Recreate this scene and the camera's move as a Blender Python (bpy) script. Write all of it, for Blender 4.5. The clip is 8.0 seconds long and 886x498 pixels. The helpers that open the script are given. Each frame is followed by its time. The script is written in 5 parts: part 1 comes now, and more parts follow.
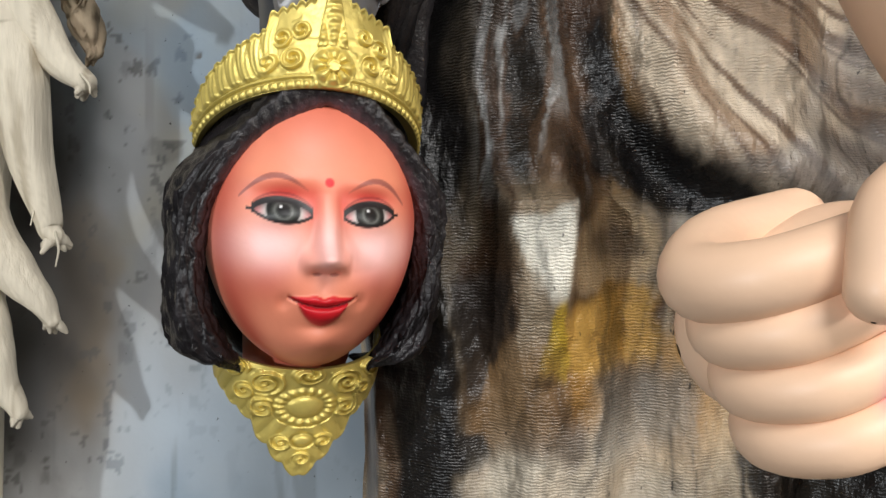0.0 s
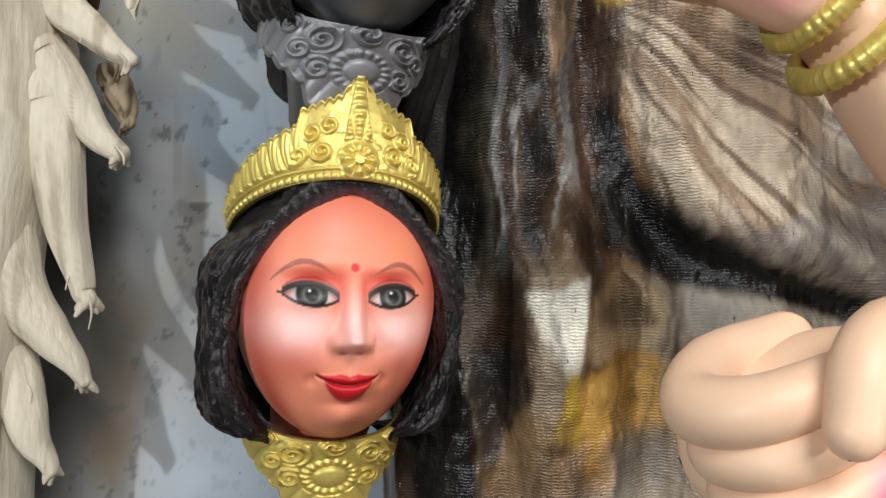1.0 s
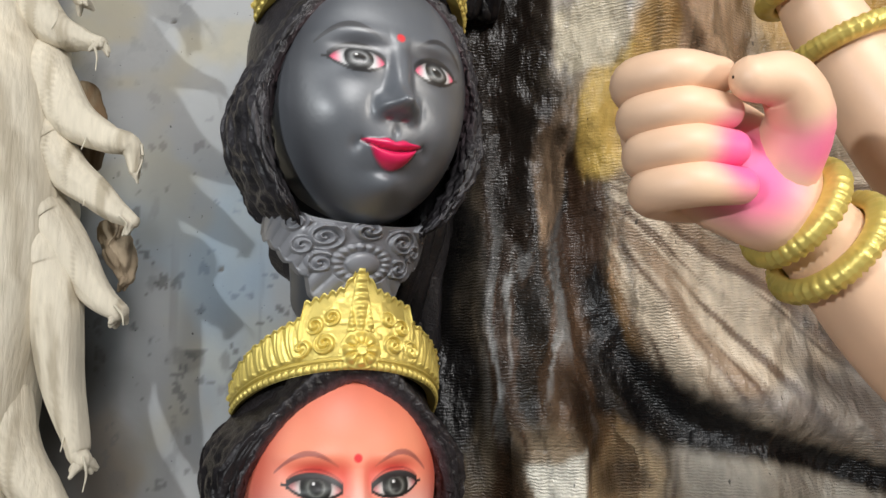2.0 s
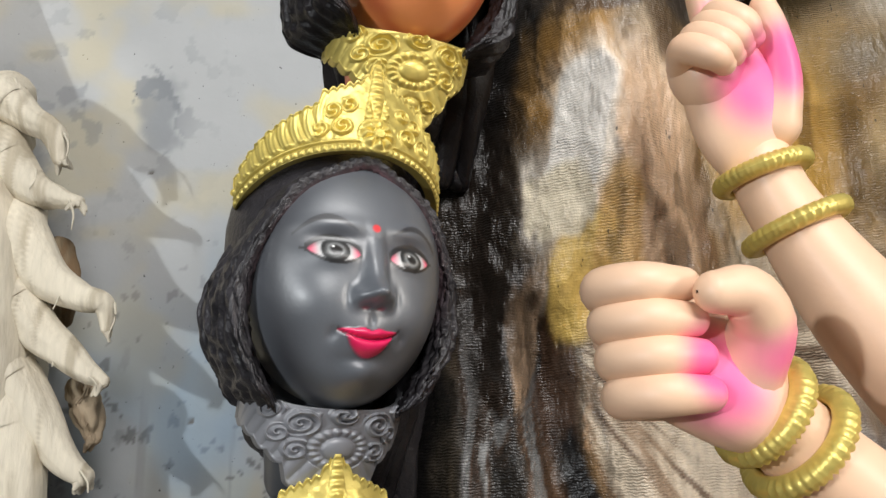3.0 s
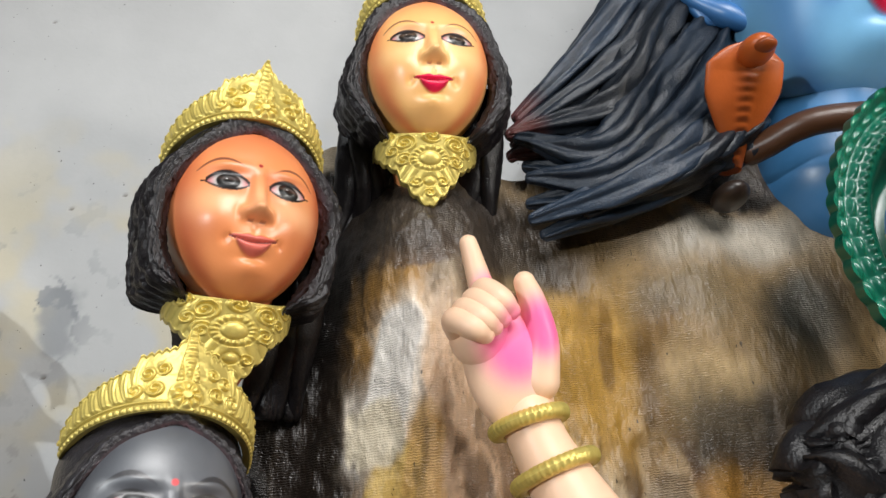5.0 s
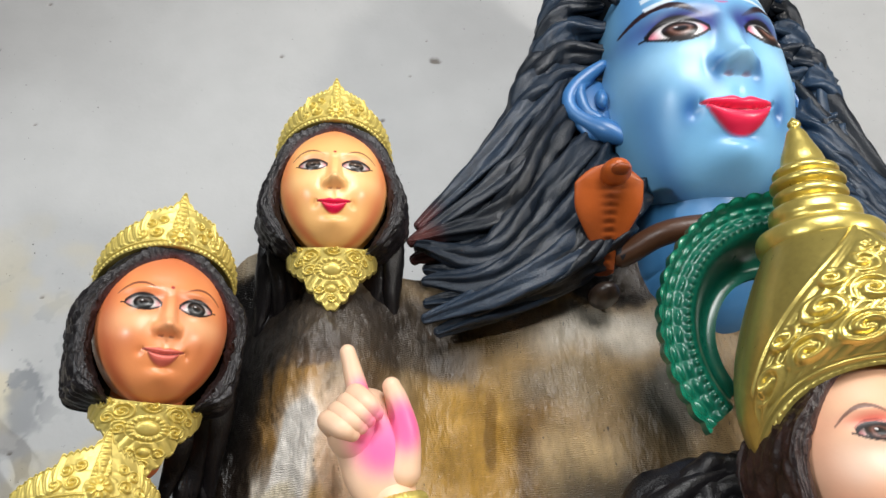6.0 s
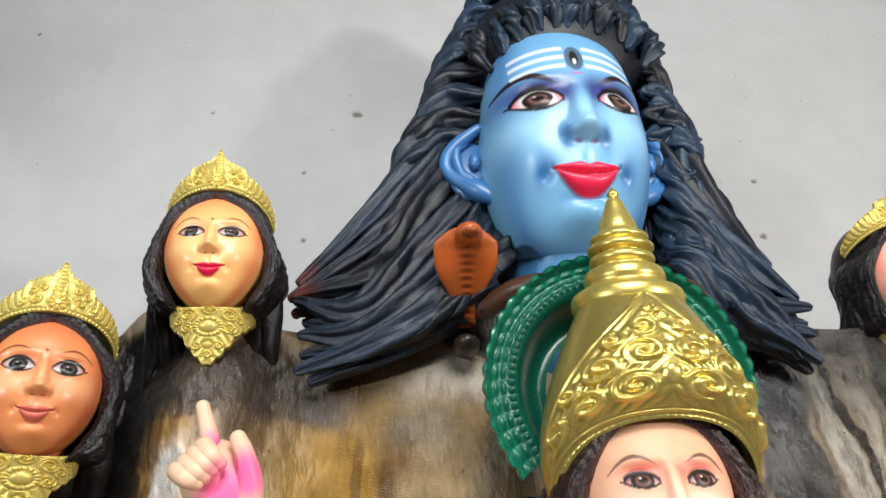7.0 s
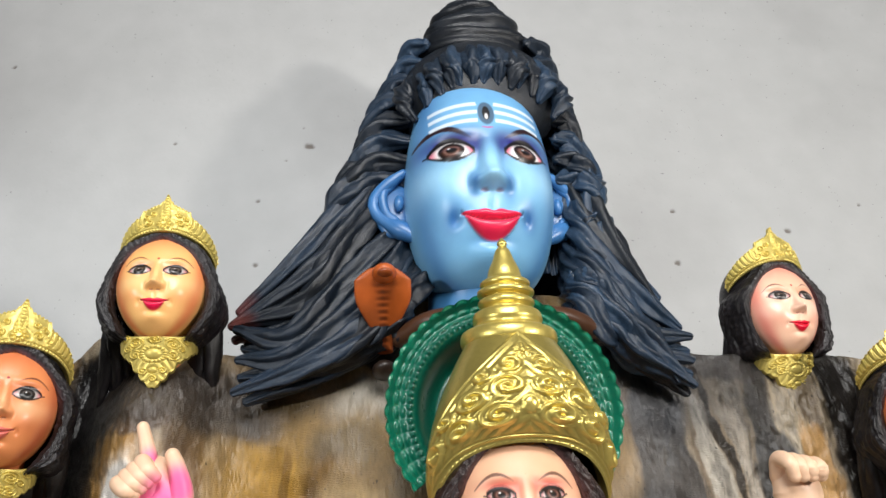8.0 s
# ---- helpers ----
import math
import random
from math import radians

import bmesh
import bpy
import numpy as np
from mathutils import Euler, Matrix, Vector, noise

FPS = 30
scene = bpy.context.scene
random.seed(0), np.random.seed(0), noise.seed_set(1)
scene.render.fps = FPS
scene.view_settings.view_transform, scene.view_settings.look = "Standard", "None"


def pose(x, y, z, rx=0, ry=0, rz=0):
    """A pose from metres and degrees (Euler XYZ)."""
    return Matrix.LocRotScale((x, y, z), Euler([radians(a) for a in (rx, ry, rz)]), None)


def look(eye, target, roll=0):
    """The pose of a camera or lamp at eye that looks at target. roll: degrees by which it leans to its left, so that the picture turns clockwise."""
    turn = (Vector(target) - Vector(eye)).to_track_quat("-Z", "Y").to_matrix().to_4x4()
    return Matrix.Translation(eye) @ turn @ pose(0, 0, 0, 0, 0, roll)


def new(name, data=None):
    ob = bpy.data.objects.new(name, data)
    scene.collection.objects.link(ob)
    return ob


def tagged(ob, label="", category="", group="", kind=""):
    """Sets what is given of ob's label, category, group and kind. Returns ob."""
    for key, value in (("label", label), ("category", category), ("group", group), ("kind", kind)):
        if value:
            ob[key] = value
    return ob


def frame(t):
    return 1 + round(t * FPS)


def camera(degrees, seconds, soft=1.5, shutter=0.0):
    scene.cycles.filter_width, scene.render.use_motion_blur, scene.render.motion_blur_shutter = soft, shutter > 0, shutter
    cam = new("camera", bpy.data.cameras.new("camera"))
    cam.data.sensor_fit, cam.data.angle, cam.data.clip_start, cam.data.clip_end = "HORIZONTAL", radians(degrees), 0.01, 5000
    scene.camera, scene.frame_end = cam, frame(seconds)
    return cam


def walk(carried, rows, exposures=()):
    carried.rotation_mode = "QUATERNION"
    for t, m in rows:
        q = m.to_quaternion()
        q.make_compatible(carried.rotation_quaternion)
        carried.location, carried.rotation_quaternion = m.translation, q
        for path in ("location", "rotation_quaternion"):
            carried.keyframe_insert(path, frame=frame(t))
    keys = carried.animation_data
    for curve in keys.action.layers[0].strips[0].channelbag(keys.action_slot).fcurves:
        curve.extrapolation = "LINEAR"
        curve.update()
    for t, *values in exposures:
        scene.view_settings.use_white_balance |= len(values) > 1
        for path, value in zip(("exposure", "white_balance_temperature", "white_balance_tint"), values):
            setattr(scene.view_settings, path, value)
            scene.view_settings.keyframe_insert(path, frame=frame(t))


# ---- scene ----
cam = camera(59.2, 8.0)
METRES, EYE, TILT, LEAN, TURN = 1.0, 1.3, 0.0, 0.0, 0.0
ROWS = [
    (0.0, 0.0, 0.0, 0.0, -0.0, 0.0, -0.0),
    (0.5, -0.0023, -0.0151, 0.0115, 0.64, 0.63, -0.13),
    (1.0, -0.0037, -0.0285, 0.0309, 0.93, 2.26, 0.09),
    (1.5, -0.0088, -0.0427, 0.0631, 0.64, 5.16, 0.61),
    (3.0, -0.0134, -0.0708, 0.1437, -2.0, 16.14, 2.34),
    (3.5, -0.0146, -0.0915, 0.1645, -3.01, 19.5, 2.79),
    (4.0, -0.0171, -0.1194, 0.1749, -3.68, 22.06, 3.01),
    (4.5, 0.0183, -0.1496, 0.1846, -3.98, 24.45, 2.94),
    (5.0, 0.1182, -0.1972, 0.1857, -4.05, 26.45, 2.79),
    (6.5, 0.319, -0.4155, 0.1843, -2.37, 30.41, 2.89),
    (7.0, 0.4279, -0.4596, 0.175, -2.06, 30.96, 2.99),
    (7.5, 0.491, -0.5233, 0.1697, -2.35, 31.07, 3.09),
    (8.0, 0.5323, -0.6214, 0.1508, -2.75, 30.55, 3.0),
]
walk(cam, [(t, pose(0, 0, EYE, TILT, LEAN, TURN) @ pose(METRES * x, METRES * y, METRES * z, 90 + pitch, roll, yaw)) for t, x, y, z, yaw, pitch, roll in ROWS])

# ---- light ----
world = bpy.data.worlds.new("world")
scene.world = world
world.use_nodes = True
world.node_tree.nodes["Background"].inputs[0].default_value = (0.75, 0.85, 1.0, 1)
world.node_tree.nodes["Background"].inputs[1].default_value = 0.25


def area_lamp(name, eye, target, size, watts, colour):
    data = bpy.data.lights.new(name, "AREA")
    data.shape, data.size, data.energy, data.color = "DISK", size, watts, colour
    ob = new(name, data)
    ob.matrix_world = look(eye, target)
    return ob


area_lamp("flood_lamp_right", (2.5, -1.4, 1.75), (0.5, 0.6, 1.9), 0.25, 42, (1.0, 0.95, 0.88))
# added soft fill, unseen, high in front; no opening is built there
area_lamp("soft_fill_high", (0.7, -2.0, 3.2), (0.4, 0.8, 2.5), 1.6, 116, (0.99, 0.98, 0.97))
spot = bpy.data.lights.new("flood_lamp_left", "SPOT")
spot.energy, spot.color, spot.shadow_soft_size = 185, (0.94, 0.98, 1.0), 0.05
spot.spot_size, spot.spot_blend = radians(42), 0.7
new("flood_lamp_left", spot).matrix_world = look((-1.9, -2.1, 1.6), (-0.15, 0.6, 1.62))


# ---- small helpers ----
def c(r, g, b):
    """Linear colour from 8-bit display values."""
    return np.array([((v / 255 + 0.055) / 1.055) ** 2.4 if v > 10 else v / 3294.6 for v in (r, g, b)])


def mix(a, b, t):
    t = np.clip(t, 0, 1)[..., None]
    return a * (1 - t) + b * t


def sstep(lo, hi, v):
    t = np.clip((v - lo) / (hi - lo), 0, 1)
    return t * t * (3 - 2 * t)


def bump(x, z, x0, z0, sx, sz):
    return np.exp(-((x - x0) / sx) ** 2 - ((z - z0) / sz) ** 2)


def vnoise(x, z, seed=0):
    """Smooth value noise on arrays, about -1 to 1."""
    x, z = np.broadcast_arrays(np.asarray(x, float), np.asarray(z, float))
    xi, zi = np.floor(x).astype(int), np.floor(z).astype(int)
    fx, fz = x - xi, z - zi
    fx, fz = fx * fx * (3 - 2 * fx), fz * fz * (3 - 2 * fz)

    def h(a, b):
        v = np.sin(a * 127.1 + b * 311.7 + seed * 74.7) * 43758.5453
        return (v - np.floor(v)) * 2 - 1
    return (h(xi, zi) * (1 - fx) + h(xi + 1, zi) * fx) * (1 - fz) + (h(xi, zi + 1) * (1 - fx) + h(xi + 1, zi + 1) * fx) * fz


def fbm(x, z, seed=0, octaves=4):
    return sum(vnoise(x * 2 ** i, z * 2 ** i, seed + i) / 2 ** i for i in range(octaves))


def curve(points, n):
    """Catmull-Rom through control points, n samples."""
    p = np.array(points, float)
    p = np.vstack([2 * p[0] - p[1], p, 2 * p[-1] - p[-2]])
    s = np.linspace(0, len(p) - 3 - 1e-9, n)
    i = s.astype(int)
    f = (s - i)[:, None]
    a, b, d, e = p[i], p[i + 1], p[i + 2], p[i + 3]
    return 0.5 * (2 * b + (d - a) * f + (2 * a - 5 * b + 4 * d - e) * f ** 2 + (3 * b - a - 3 * d + e) * f ** 3)


class Build:
    """Collects grids of points into one mesh, with a paint colour on every point."""

    def __init__(self):
        self.v, self.f, self.col, self.mi, self.n = [], [], [], [], 0

    def grid(self, p, colour, mat=0, wrap=False):
        r, k = p.shape[:2]
        ids = np.arange(r * k).reshape(r, k) + self.n
        if wrap:
            ids = np.concatenate([ids, ids[:, :1]], 1)
        q = np.stack([ids[:-1, :-1], ids[:-1, 1:], ids[1:, 1:], ids[1:, :-1]], -1).reshape(-1, 4)
        self.v.append(p.reshape(-1, 3))
        self.f.append(q)
        self.col.append(np.broadcast_to(colour, p.shape).reshape(-1, 3))
        self.mi.append(np.full(len(q), mat))
        self.n += r * k

    def tube(self, points, radii, colour, mat=0, sides=18, n=40, flat=1.0, rough=0.0, seed=0, cap=True, ridges=0, up=(0, 0, 1), pace=0.22, flute=0.13):
        """A rounded, tapered limb along control points. flat squeezes one axis; rough adds uneven skin; ridges flutes it."""
        pts = curve(points, n)
        rad = curve(np.array(radii, float)[:, None], n)[:, 0]
        if cap:
            d0, d1 = np.gradient(pts, axis=0)[0], np.gradient(pts, axis=0)[-1]
            d0, d1 = d0 / np.linalg.norm(d0), d1 / np.linalg.norm(d1)
            a = np.linspace(0.05, 1, 7)
            head = [pts[0] - d0 * rad[0] * np.cos(t * math.pi / 2) for t in a[:-1]]
            tail = [pts[-1] + d1 * rad[-1] * np.cos(t * math.pi / 2) for t in a[:-1][::-1]]
            hr = [rad[0] * np.sin(t * math.pi / 2) for t in a[:-1]]
            tr = [rad[-1] * np.sin(t * math.pi / 2) for t in a[:-1][::-1]]
            pts, rad = np.vstack([head, pts, tail]), np.concatenate([hr, rad, tr])
        tan = np.gradient(pts, axis=0)
        tan /= np.linalg.norm(tan, axis=1)[:, None] + 1e-12
        ref = np.array(up, float)
        side = np.cross(tan, ref)
        side /= np.linalg.norm(side, axis=1)[:, None] + 1e-9
        upv = np.cross(side, tan)
        ang = np.linspace(0, 2 * math.pi, sides, endpoint=False)
        rr = rad[:, None] * np.ones(sides)
        s = np.arange(len(pts))[:, None] * 1.0
        if rough:
            rr = rr * (1 + rough * fbm(np.cos(ang)[None] * 1.5 + 7, s * pace + np.sin(ang)[None] * 1.5, seed, 3))
        if ridges:
            rr = rr * (1 + flute * np.sin(ang[None] * ridges + 1.8 * np.sin(s * 0.09 + seed)) + 0.05 * np.sin(ang[None] * (2 * ridges + 1) + s * 0.11))
        p = pts[:, None] + side[:, None] * (rr * np.cos(ang))[..., None] + upv[:, None] * (rr * np.sin(ang) * flat)[..., None]
        self.grid(p, colour(p) if callable(colour) else colour, mat, wrap=True)

    def ball(self, centre, radii, colour, mat=0, n=28, m=None):
        a, b = np.linspace(0, 2 * math.pi, n, endpoint=False), np.linspace(-math.pi / 2, math.pi / 2, n // 2)
        p = np.stack(np.broadcast_arrays(np.cos(b)[:, None] * np.cos(a) * radii[0], np.cos(b)[:, None] * np.sin(a) * radii[1], np.sin(b)[:, None] * radii[2]), -1)
        if m is not None:
            p = p @ np.array(m.to_3x3()).T
        p = p + np.array(centre)
        self.grid(p, colour(p) if callable(colour) else colour, mat, wrap=True)

    def finish(self, name, mats, matrix=None, parent=None, smooth=True):
        v, f = np.concatenate(self.v), np.concatenate(self.f)
        me = bpy.data.meshes.new(name)
        me.vertices.add(len(v))
        me.vertices.foreach_set("co", v.ravel())
        me.loops.add(f.size)
        me.loops.foreach_set("vertex_index", f.ravel().astype(np.int32))
        me.polygons.add(len(f))
        me.polygons.foreach_set("loop_start", np.arange(0, f.size, 4, dtype=np.int32))
        me.polygons.foreach_set("material_index", np.concatenate(self.mi).astype(np.int32))
        me.polygons.foreach_set("use_smooth", np.full(len(f), smooth))
        for m in mats:
            me.materials.append(m)
        me.update(calc_edges=True)
        att = me.color_attributes.new("paint", "FLOAT_COLOR", "POINT")
        col = np.concatenate(self.col)
        att.data.foreach_set("color", np.concatenate([col, np.ones((len(col), 1))], 1).astype(np.float32).ravel())
        me.validate()
        ob = new(name, me)
        if parent:
            ob.parent = parent
        if matrix is not None:
            ob.matrix_basis = matrix
        return ob


# ---- materials ----
def material(name, rough=0.5, metal=0.0, base=None, grain=0.1, grain_scale=60.0, relief=0.2, relief_scale=300.0, relief_depth=0.001, coat=0.0, weave=0.0, specks=0.0, spec=0.5, stretch=(1, 1, 1)):
    """Paint colour (from the mesh or one base) broken up at two scales, with fine relief."""
    m = bpy.data.materials.new(name)
    m.use_nodes = True
    nt = m.node_tree
    b = nt.nodes["Principled BSDF"]
    co = nt.nodes.new("ShaderNodeTexCoord")
    mp = nt.nodes.new("ShaderNodeMapping")
    mp.inputs["Scale"].default_value = stretch
    nt.links.new(co.outputs["Object"], mp.inputs[0])
    if base is None:
        src = nt.nodes.new("ShaderNodeAttribute")
        src.attribute_name = "paint"
        out = src.outputs["Color"]
    else:
        src = nt.nodes.new("ShaderNodeRGB")
        src.outputs[0].default_value = (*base, 1)
        out = src.outputs[0]
    n1, n2 = nt.nodes.new("ShaderNodeTexNoise"), nt.nodes.new("ShaderNodeTexNoise")
    n1.inputs["Scale"].default_value, n1.inputs["Detail"].default_value = grain_scale, 5
    n2.inputs["Scale"].default_value, n2.inputs["Detail"].default_value = grain_scale * 0.12, 3
    for n in (n1, n2):
        nt.links.new(mp.outputs[0], n.inputs["Vector"])
    add = nt.nodes.new("ShaderNodeMath")
    add.operation = "ADD"
    nt.links.new(n1.outputs[0], add.inputs[0])
    nt.links.new(n2.outputs[0], add.inputs[1])
    rng = nt.nodes.new("ShaderNodeMapRange")
    rng.inputs[1].default_value, rng.inputs[2].default_value = 0.6, 1.4
    rng.inputs[3].default_value, rng.inputs[4].default_value = 1 - grain, 1 + grain
    nt.links.new(add.outputs[0], rng.inputs[0])
    mul = nt.nodes.new("ShaderNodeVectorMath")
    mul.operation = "SCALE"
    nt.links.new(out, mul.inputs[0])
    nt.links.new(rng.outputs[0], mul.inputs["Scale"])
    paint = mul.outputs[0]
    if specks:
        n4 = nt.nodes.new("ShaderNodeTexNoise")
        n4.inputs["Scale"].default_value, n4.inputs["Detail"].default_value = 150, 2
        nt.links.new(mp.outputs[0], n4.inputs["Vector"])
        cut = nt.nodes.new("ShaderNodeMapRange")
        cut.inputs[1].default_value, cut.inputs[2].default_value = specks, specks + 0.03
        cut.inputs[3].default_value, cut.inputs[4].default_value = 1.0, 0.25
        nt.links.new(n4.outputs[0], cut.inputs[0])
        dim = nt.nodes.new("ShaderNodeVectorMath")
        dim.operation = "SCALE"
        nt.links.new(paint, dim.inputs[0])
        nt.links.new(cut.outputs[0], dim.inputs["Scale"])
        paint = dim.outputs[0]
    nt.links.new(paint, b.inputs["Base Color"])
    rr = nt.nodes.new("ShaderNodeMapRange")
    rr.inputs[3].default_value, rr.inputs[4].default_value = max(0.03, rough - 0.08), min(1, rough + 0.08)
    nt.links.new(n1.outputs[0], rr.inputs[0])
    nt.links.new(rr.outputs[0], b.inputs["Roughness"])
    b.inputs["Metallic"].default_value = metal
    b.inputs["Coat Weight"].default_value = coat
    b.inputs["Coat Roughness"].default_value = 0.28
    b.inputs["Specular IOR Level"].default_value = spec
    n3 = nt.nodes.new("ShaderNodeTexNoise")
    n3.inputs["Scale"].default_value, n3.inputs["Detail"].default_value = relief_scale, 4
    nt.links.new(mp.outputs[0], n3.inputs["Vector"])
    height = n3.outputs[0]
    if weave:
        w = nt.nodes.new("ShaderNodeTexWave")
        w.bands_direction = "Z"
        w.inputs["Scale"].default_value, w.inputs["Distortion"].default_value = 130, 6.0
        w.inputs["Detail"].default_value, w.inputs["Detail Scale"].default_value = 3, 1.6
        nt.links.new(co.outputs["Object"], w.inputs["Vector"])
        patch = nt.nodes.new("ShaderNodeTexNoise")
        patch.inputs["Scale"].default_value = 9
        nt.links.new(co.outputs["Object"], patch.inputs["Vector"])
        where = nt.nodes.new("ShaderNodeMapRange")
        where.inputs[1].default_value, where.inputs[2].default_value = 0.45, 0.62
        where.inputs[3].default_value, where.inputs[4].default_value = 0.05, weave
        nt.links.new(patch.outputs[0], where.inputs[0])
        ma = nt.nodes.new("ShaderNodeMath")
        ma.operation = "MULTIPLY_ADD"
        nt.links.new(w.outputs["Fac"], ma.inputs[0])
        nt.links.new(where.outputs[0], ma.inputs[1])
        nt.links.new(n3.outputs[0], ma.inputs[2])
        height = ma.outputs[0]
    bp = nt.nodes.new("ShaderNodeBump")
    bp.inputs["Strength"].default_value, bp.inputs["Distance"].default_value = relief, relief_depth
    nt.links.new(height, bp.inputs["Height"])
    nt.links.new(bp.outputs[0], b.inputs["Normal"])
    return m


SKIN = material("glossy_idol_paint", rough=0.38, grain=0.05, relief=0.08, coat=0.20)
MATT = material("satin_idol_paint", rough=0.5, grain=0.06, relief=0.1, coat=0.05)
HAIR = material("black_enamel_hair", rough=0.36, spec=0.36, grain=0.45, grain_scale=160, relief=0.45, relief_scale=420, relief_depth=0.002)
GOLD = material("gold_paint", rough=0.40, metal=0.50, grain=0.12, grain_scale=150, relief=0.25, relief_scale=250)
CROWN_GOLD = material("burnished_gold_paint", rough=0.31, metal=0.72, grain=0.12, grain_scale=150, relief=0.2, relief_scale=250)
DARK_SKIN = material("black_satin_paint", rough=0.43, grain=0.08, relief=0.1, coat=0.15, spec=1.0)
BODY = material("matt_flesh_paint", rough=0.48, grain=0.05, relief=0.08, coat=0.06)
GREEN = material("green_enamel", rough=0.3, grain=0.1, relief=0.1, coat=0.3)
BARK = material("painted_plaster_on_sacking", rough=0.35, grain=0.32, grain_scale=95, relief=0.7, relief_scale=85, relief_depth=0.005, weave=0.22, specks=0.715, stretch=(1.6, 1, 0.6))
ROOT = material("white_clay_over_straw", rough=0.85, grain=0.14, grain_scale=70, relief=0.6, relief_scale=60, relief_depth=0.003, stretch=(3, 3, 0.4), spec=0.2)
WALL = material("painted_wall", rough=0.7, specks=0.74, grain=0.07, grain_scale=14, relief=0.25, relief_scale=60, relief_depth=0.002, spec=0.3)
CLAY = material("brown_enamel", rough=0.38, grain=0.15, relief=0.2)
FLOOR = material("cement_floor", rough=0.8, base=(0.2, 0.19, 0.18), grain=0.2, grain_scale=9)
GOLD_C = c(210, 190, 104)


# ---- heads ----
def spirals(u, v, spots, pitch):
    """Raised scrollwork: spiral ridges round each (u, v, radius, turn) spot."""
    out = np.zeros_like(u)
    for u0, v0, r0, turn in spots:
        r, a = np.hypot(u - u0, v - v0), np.arctan2(v - v0, u - u0)
        ridge = 0.5 + 0.5 * np.cos(2 * math.pi * r / pitch - turn * a)
        out = np.maximum(out, ridge * sstep(r0, r0 * 0.75, r) * sstep(-0.3 * pitch, 0.3 * pitch, r) * 0.9 + 0.3 * sstep(r0, r0 * 0.9, r))
    return out


def face_grid(s, W=0.0715, H_up=0.086, H_low=0.103, D=0.062, rows=250, cols=250):
    """The face's surface and its paint. s: the style of paint. Local metres: x across, -y ahead, z up from the eyes' level."""
    b = np.linspace(-1, 1, rows)
    b = (0.75 * b + 0.25 * b ** 3) * math.pi / 2
    a = np.linspace(-1, 1, cols)
    a = (0.7 * a + 0.3 * a ** 3) * radians(112)
    a, b = np.meshgrid(a, b)
    q = np.sin(b)
    z = np.where(q > 0, q * H_up, q * H_low)
    w = W * np.cos(b) ** np.where(q > 0, s.get("p_up", 0.90), s.get("p_low", 1.08))
    w = w * (1 - s.get("narrow", 0.0) * sstep(-0.03, 0.07, z))
    d = D * np.cos(b) ** 0.72
    ca = np.cos(a)
    x = w * np.sin(a)
    y = -d * np.sign(ca) * np.abs(ca) ** 0.85
    front = sstep(0.1, 0.6, ca)
    X = np.abs(x)
    ex, nz = 0.027, s.get("nose", 1.0)
    lift = np.zeros_like(x)
    zn = z / s.get("nose_len", 0.92)
    lift += -0.0045 * bump(X, z, ex, 0.007, 0.017, 0.010) + 0.0056 * bump(X, z, ex, -0.0005, 0.0145, 0.0085)
    lift += 0.0022 * bump(X, z, ex + 0.002, 0.0195, 0.02, 0.006)
    ridge = np.clip((0.014 - zn) / 0.044, 0, 1)
    under = np.where(zn < -0.030, np.clip(1 - ((-0.030 - zn) / 0.0105) ** 2, 0, 1), 1)
    sx = 0.0058 + 0.0022 * ridge
    lift += nz * (0.0012 + 0.0120 * ridge ** 1.25) * under * np.exp(-(X / sx) ** 3.2) * sstep(0.03, 0.012, z)
    lift += nz * 0.0060 * bump(X, zn, 0.0, -0.0300, 0.0088, 0.0080)
    lift += nz * 0.0072 * bump(X, zn, 0.0108, -0.0328, 0.0046, 0.0062)
    lift -= nz * 0.0016 * bump(X, zn, 0.0168, -0.0320, 0.0028, 0.0070)
    lift += -0.0022 * bump(X, zn, 0.0050, -0.0395, 0.0030, 0.0018)
    zm = -0.0575 + s.get("smile", 13.0) * x ** 2
    mw = s.get("mouth", 0.0208)
    full = s.get("full", 1.0)
    tu = full * 0.0090 * np.clip(1 - X / mw, 0, 1) ** 0.75 * (1 - 0.34 * np.exp(-(x / 0.0036) ** 2)) + 1e-6
    tl = full * (0.0118 * np.clip(1 - (x / (mw * s.get("low_w", 0.76))) ** 2, 0, 1) ** 0.8 + 0.0012 * np.clip(1 - (x / mw) ** 2, 0, 1)) + 1e-6
    inu, inl = (z - zm) / tu, (zm - z) / tl
    up_l = np.where((inu > 0) & (inu < 1), np.sin(np.clip(inu, 0, 1) * math.pi) ** 0.7, 0)
    lo_l = np.where((inl > 0) & (inl < 1), np.sin(np.clip(inl, 0, 1) * math.pi) ** 0.7, 0)
    body = np.clip(1 - (x / mw) ** 2, 0, 1)
    lift += 0.004 * bump(x, z, 0, -0.056, 0.02, 0.014) + (0.0030 * up_l + 0.0048 * lo_l) * body ** 0.5
    lift -= 0.0022 * np.exp(-((z - zm) / 0.0012) ** 2) * (np.abs(x) < mw * 1.05)
    lift -= 0.0025 * bump(X, z, mw + 0.003, -0.055, 0.004, 0.005)
    lift -= 0.002 * bump(x, z, 0, -0.0705, 0.012, 0.004)
    lift -= 0.001 * bump(x, z, 0, -0.0455, 0.0025, 0.004)
    lift += 0.0065 * bump(x, z, 0, -0.081, 0.014, 0.009) + 0.0045 * bump(X, z, 0.036, -0.036, 0.020, 0.020)
    y = y - lift * front
    if "extra" not in s:
        y = y + 0.022 * sstep(1.0, 1.35, (x / 0.064) ** 2 + (z / 0.073) ** 2) * sstep(0.005, 0.03, z)
    # paint
    skin = s["skin"]
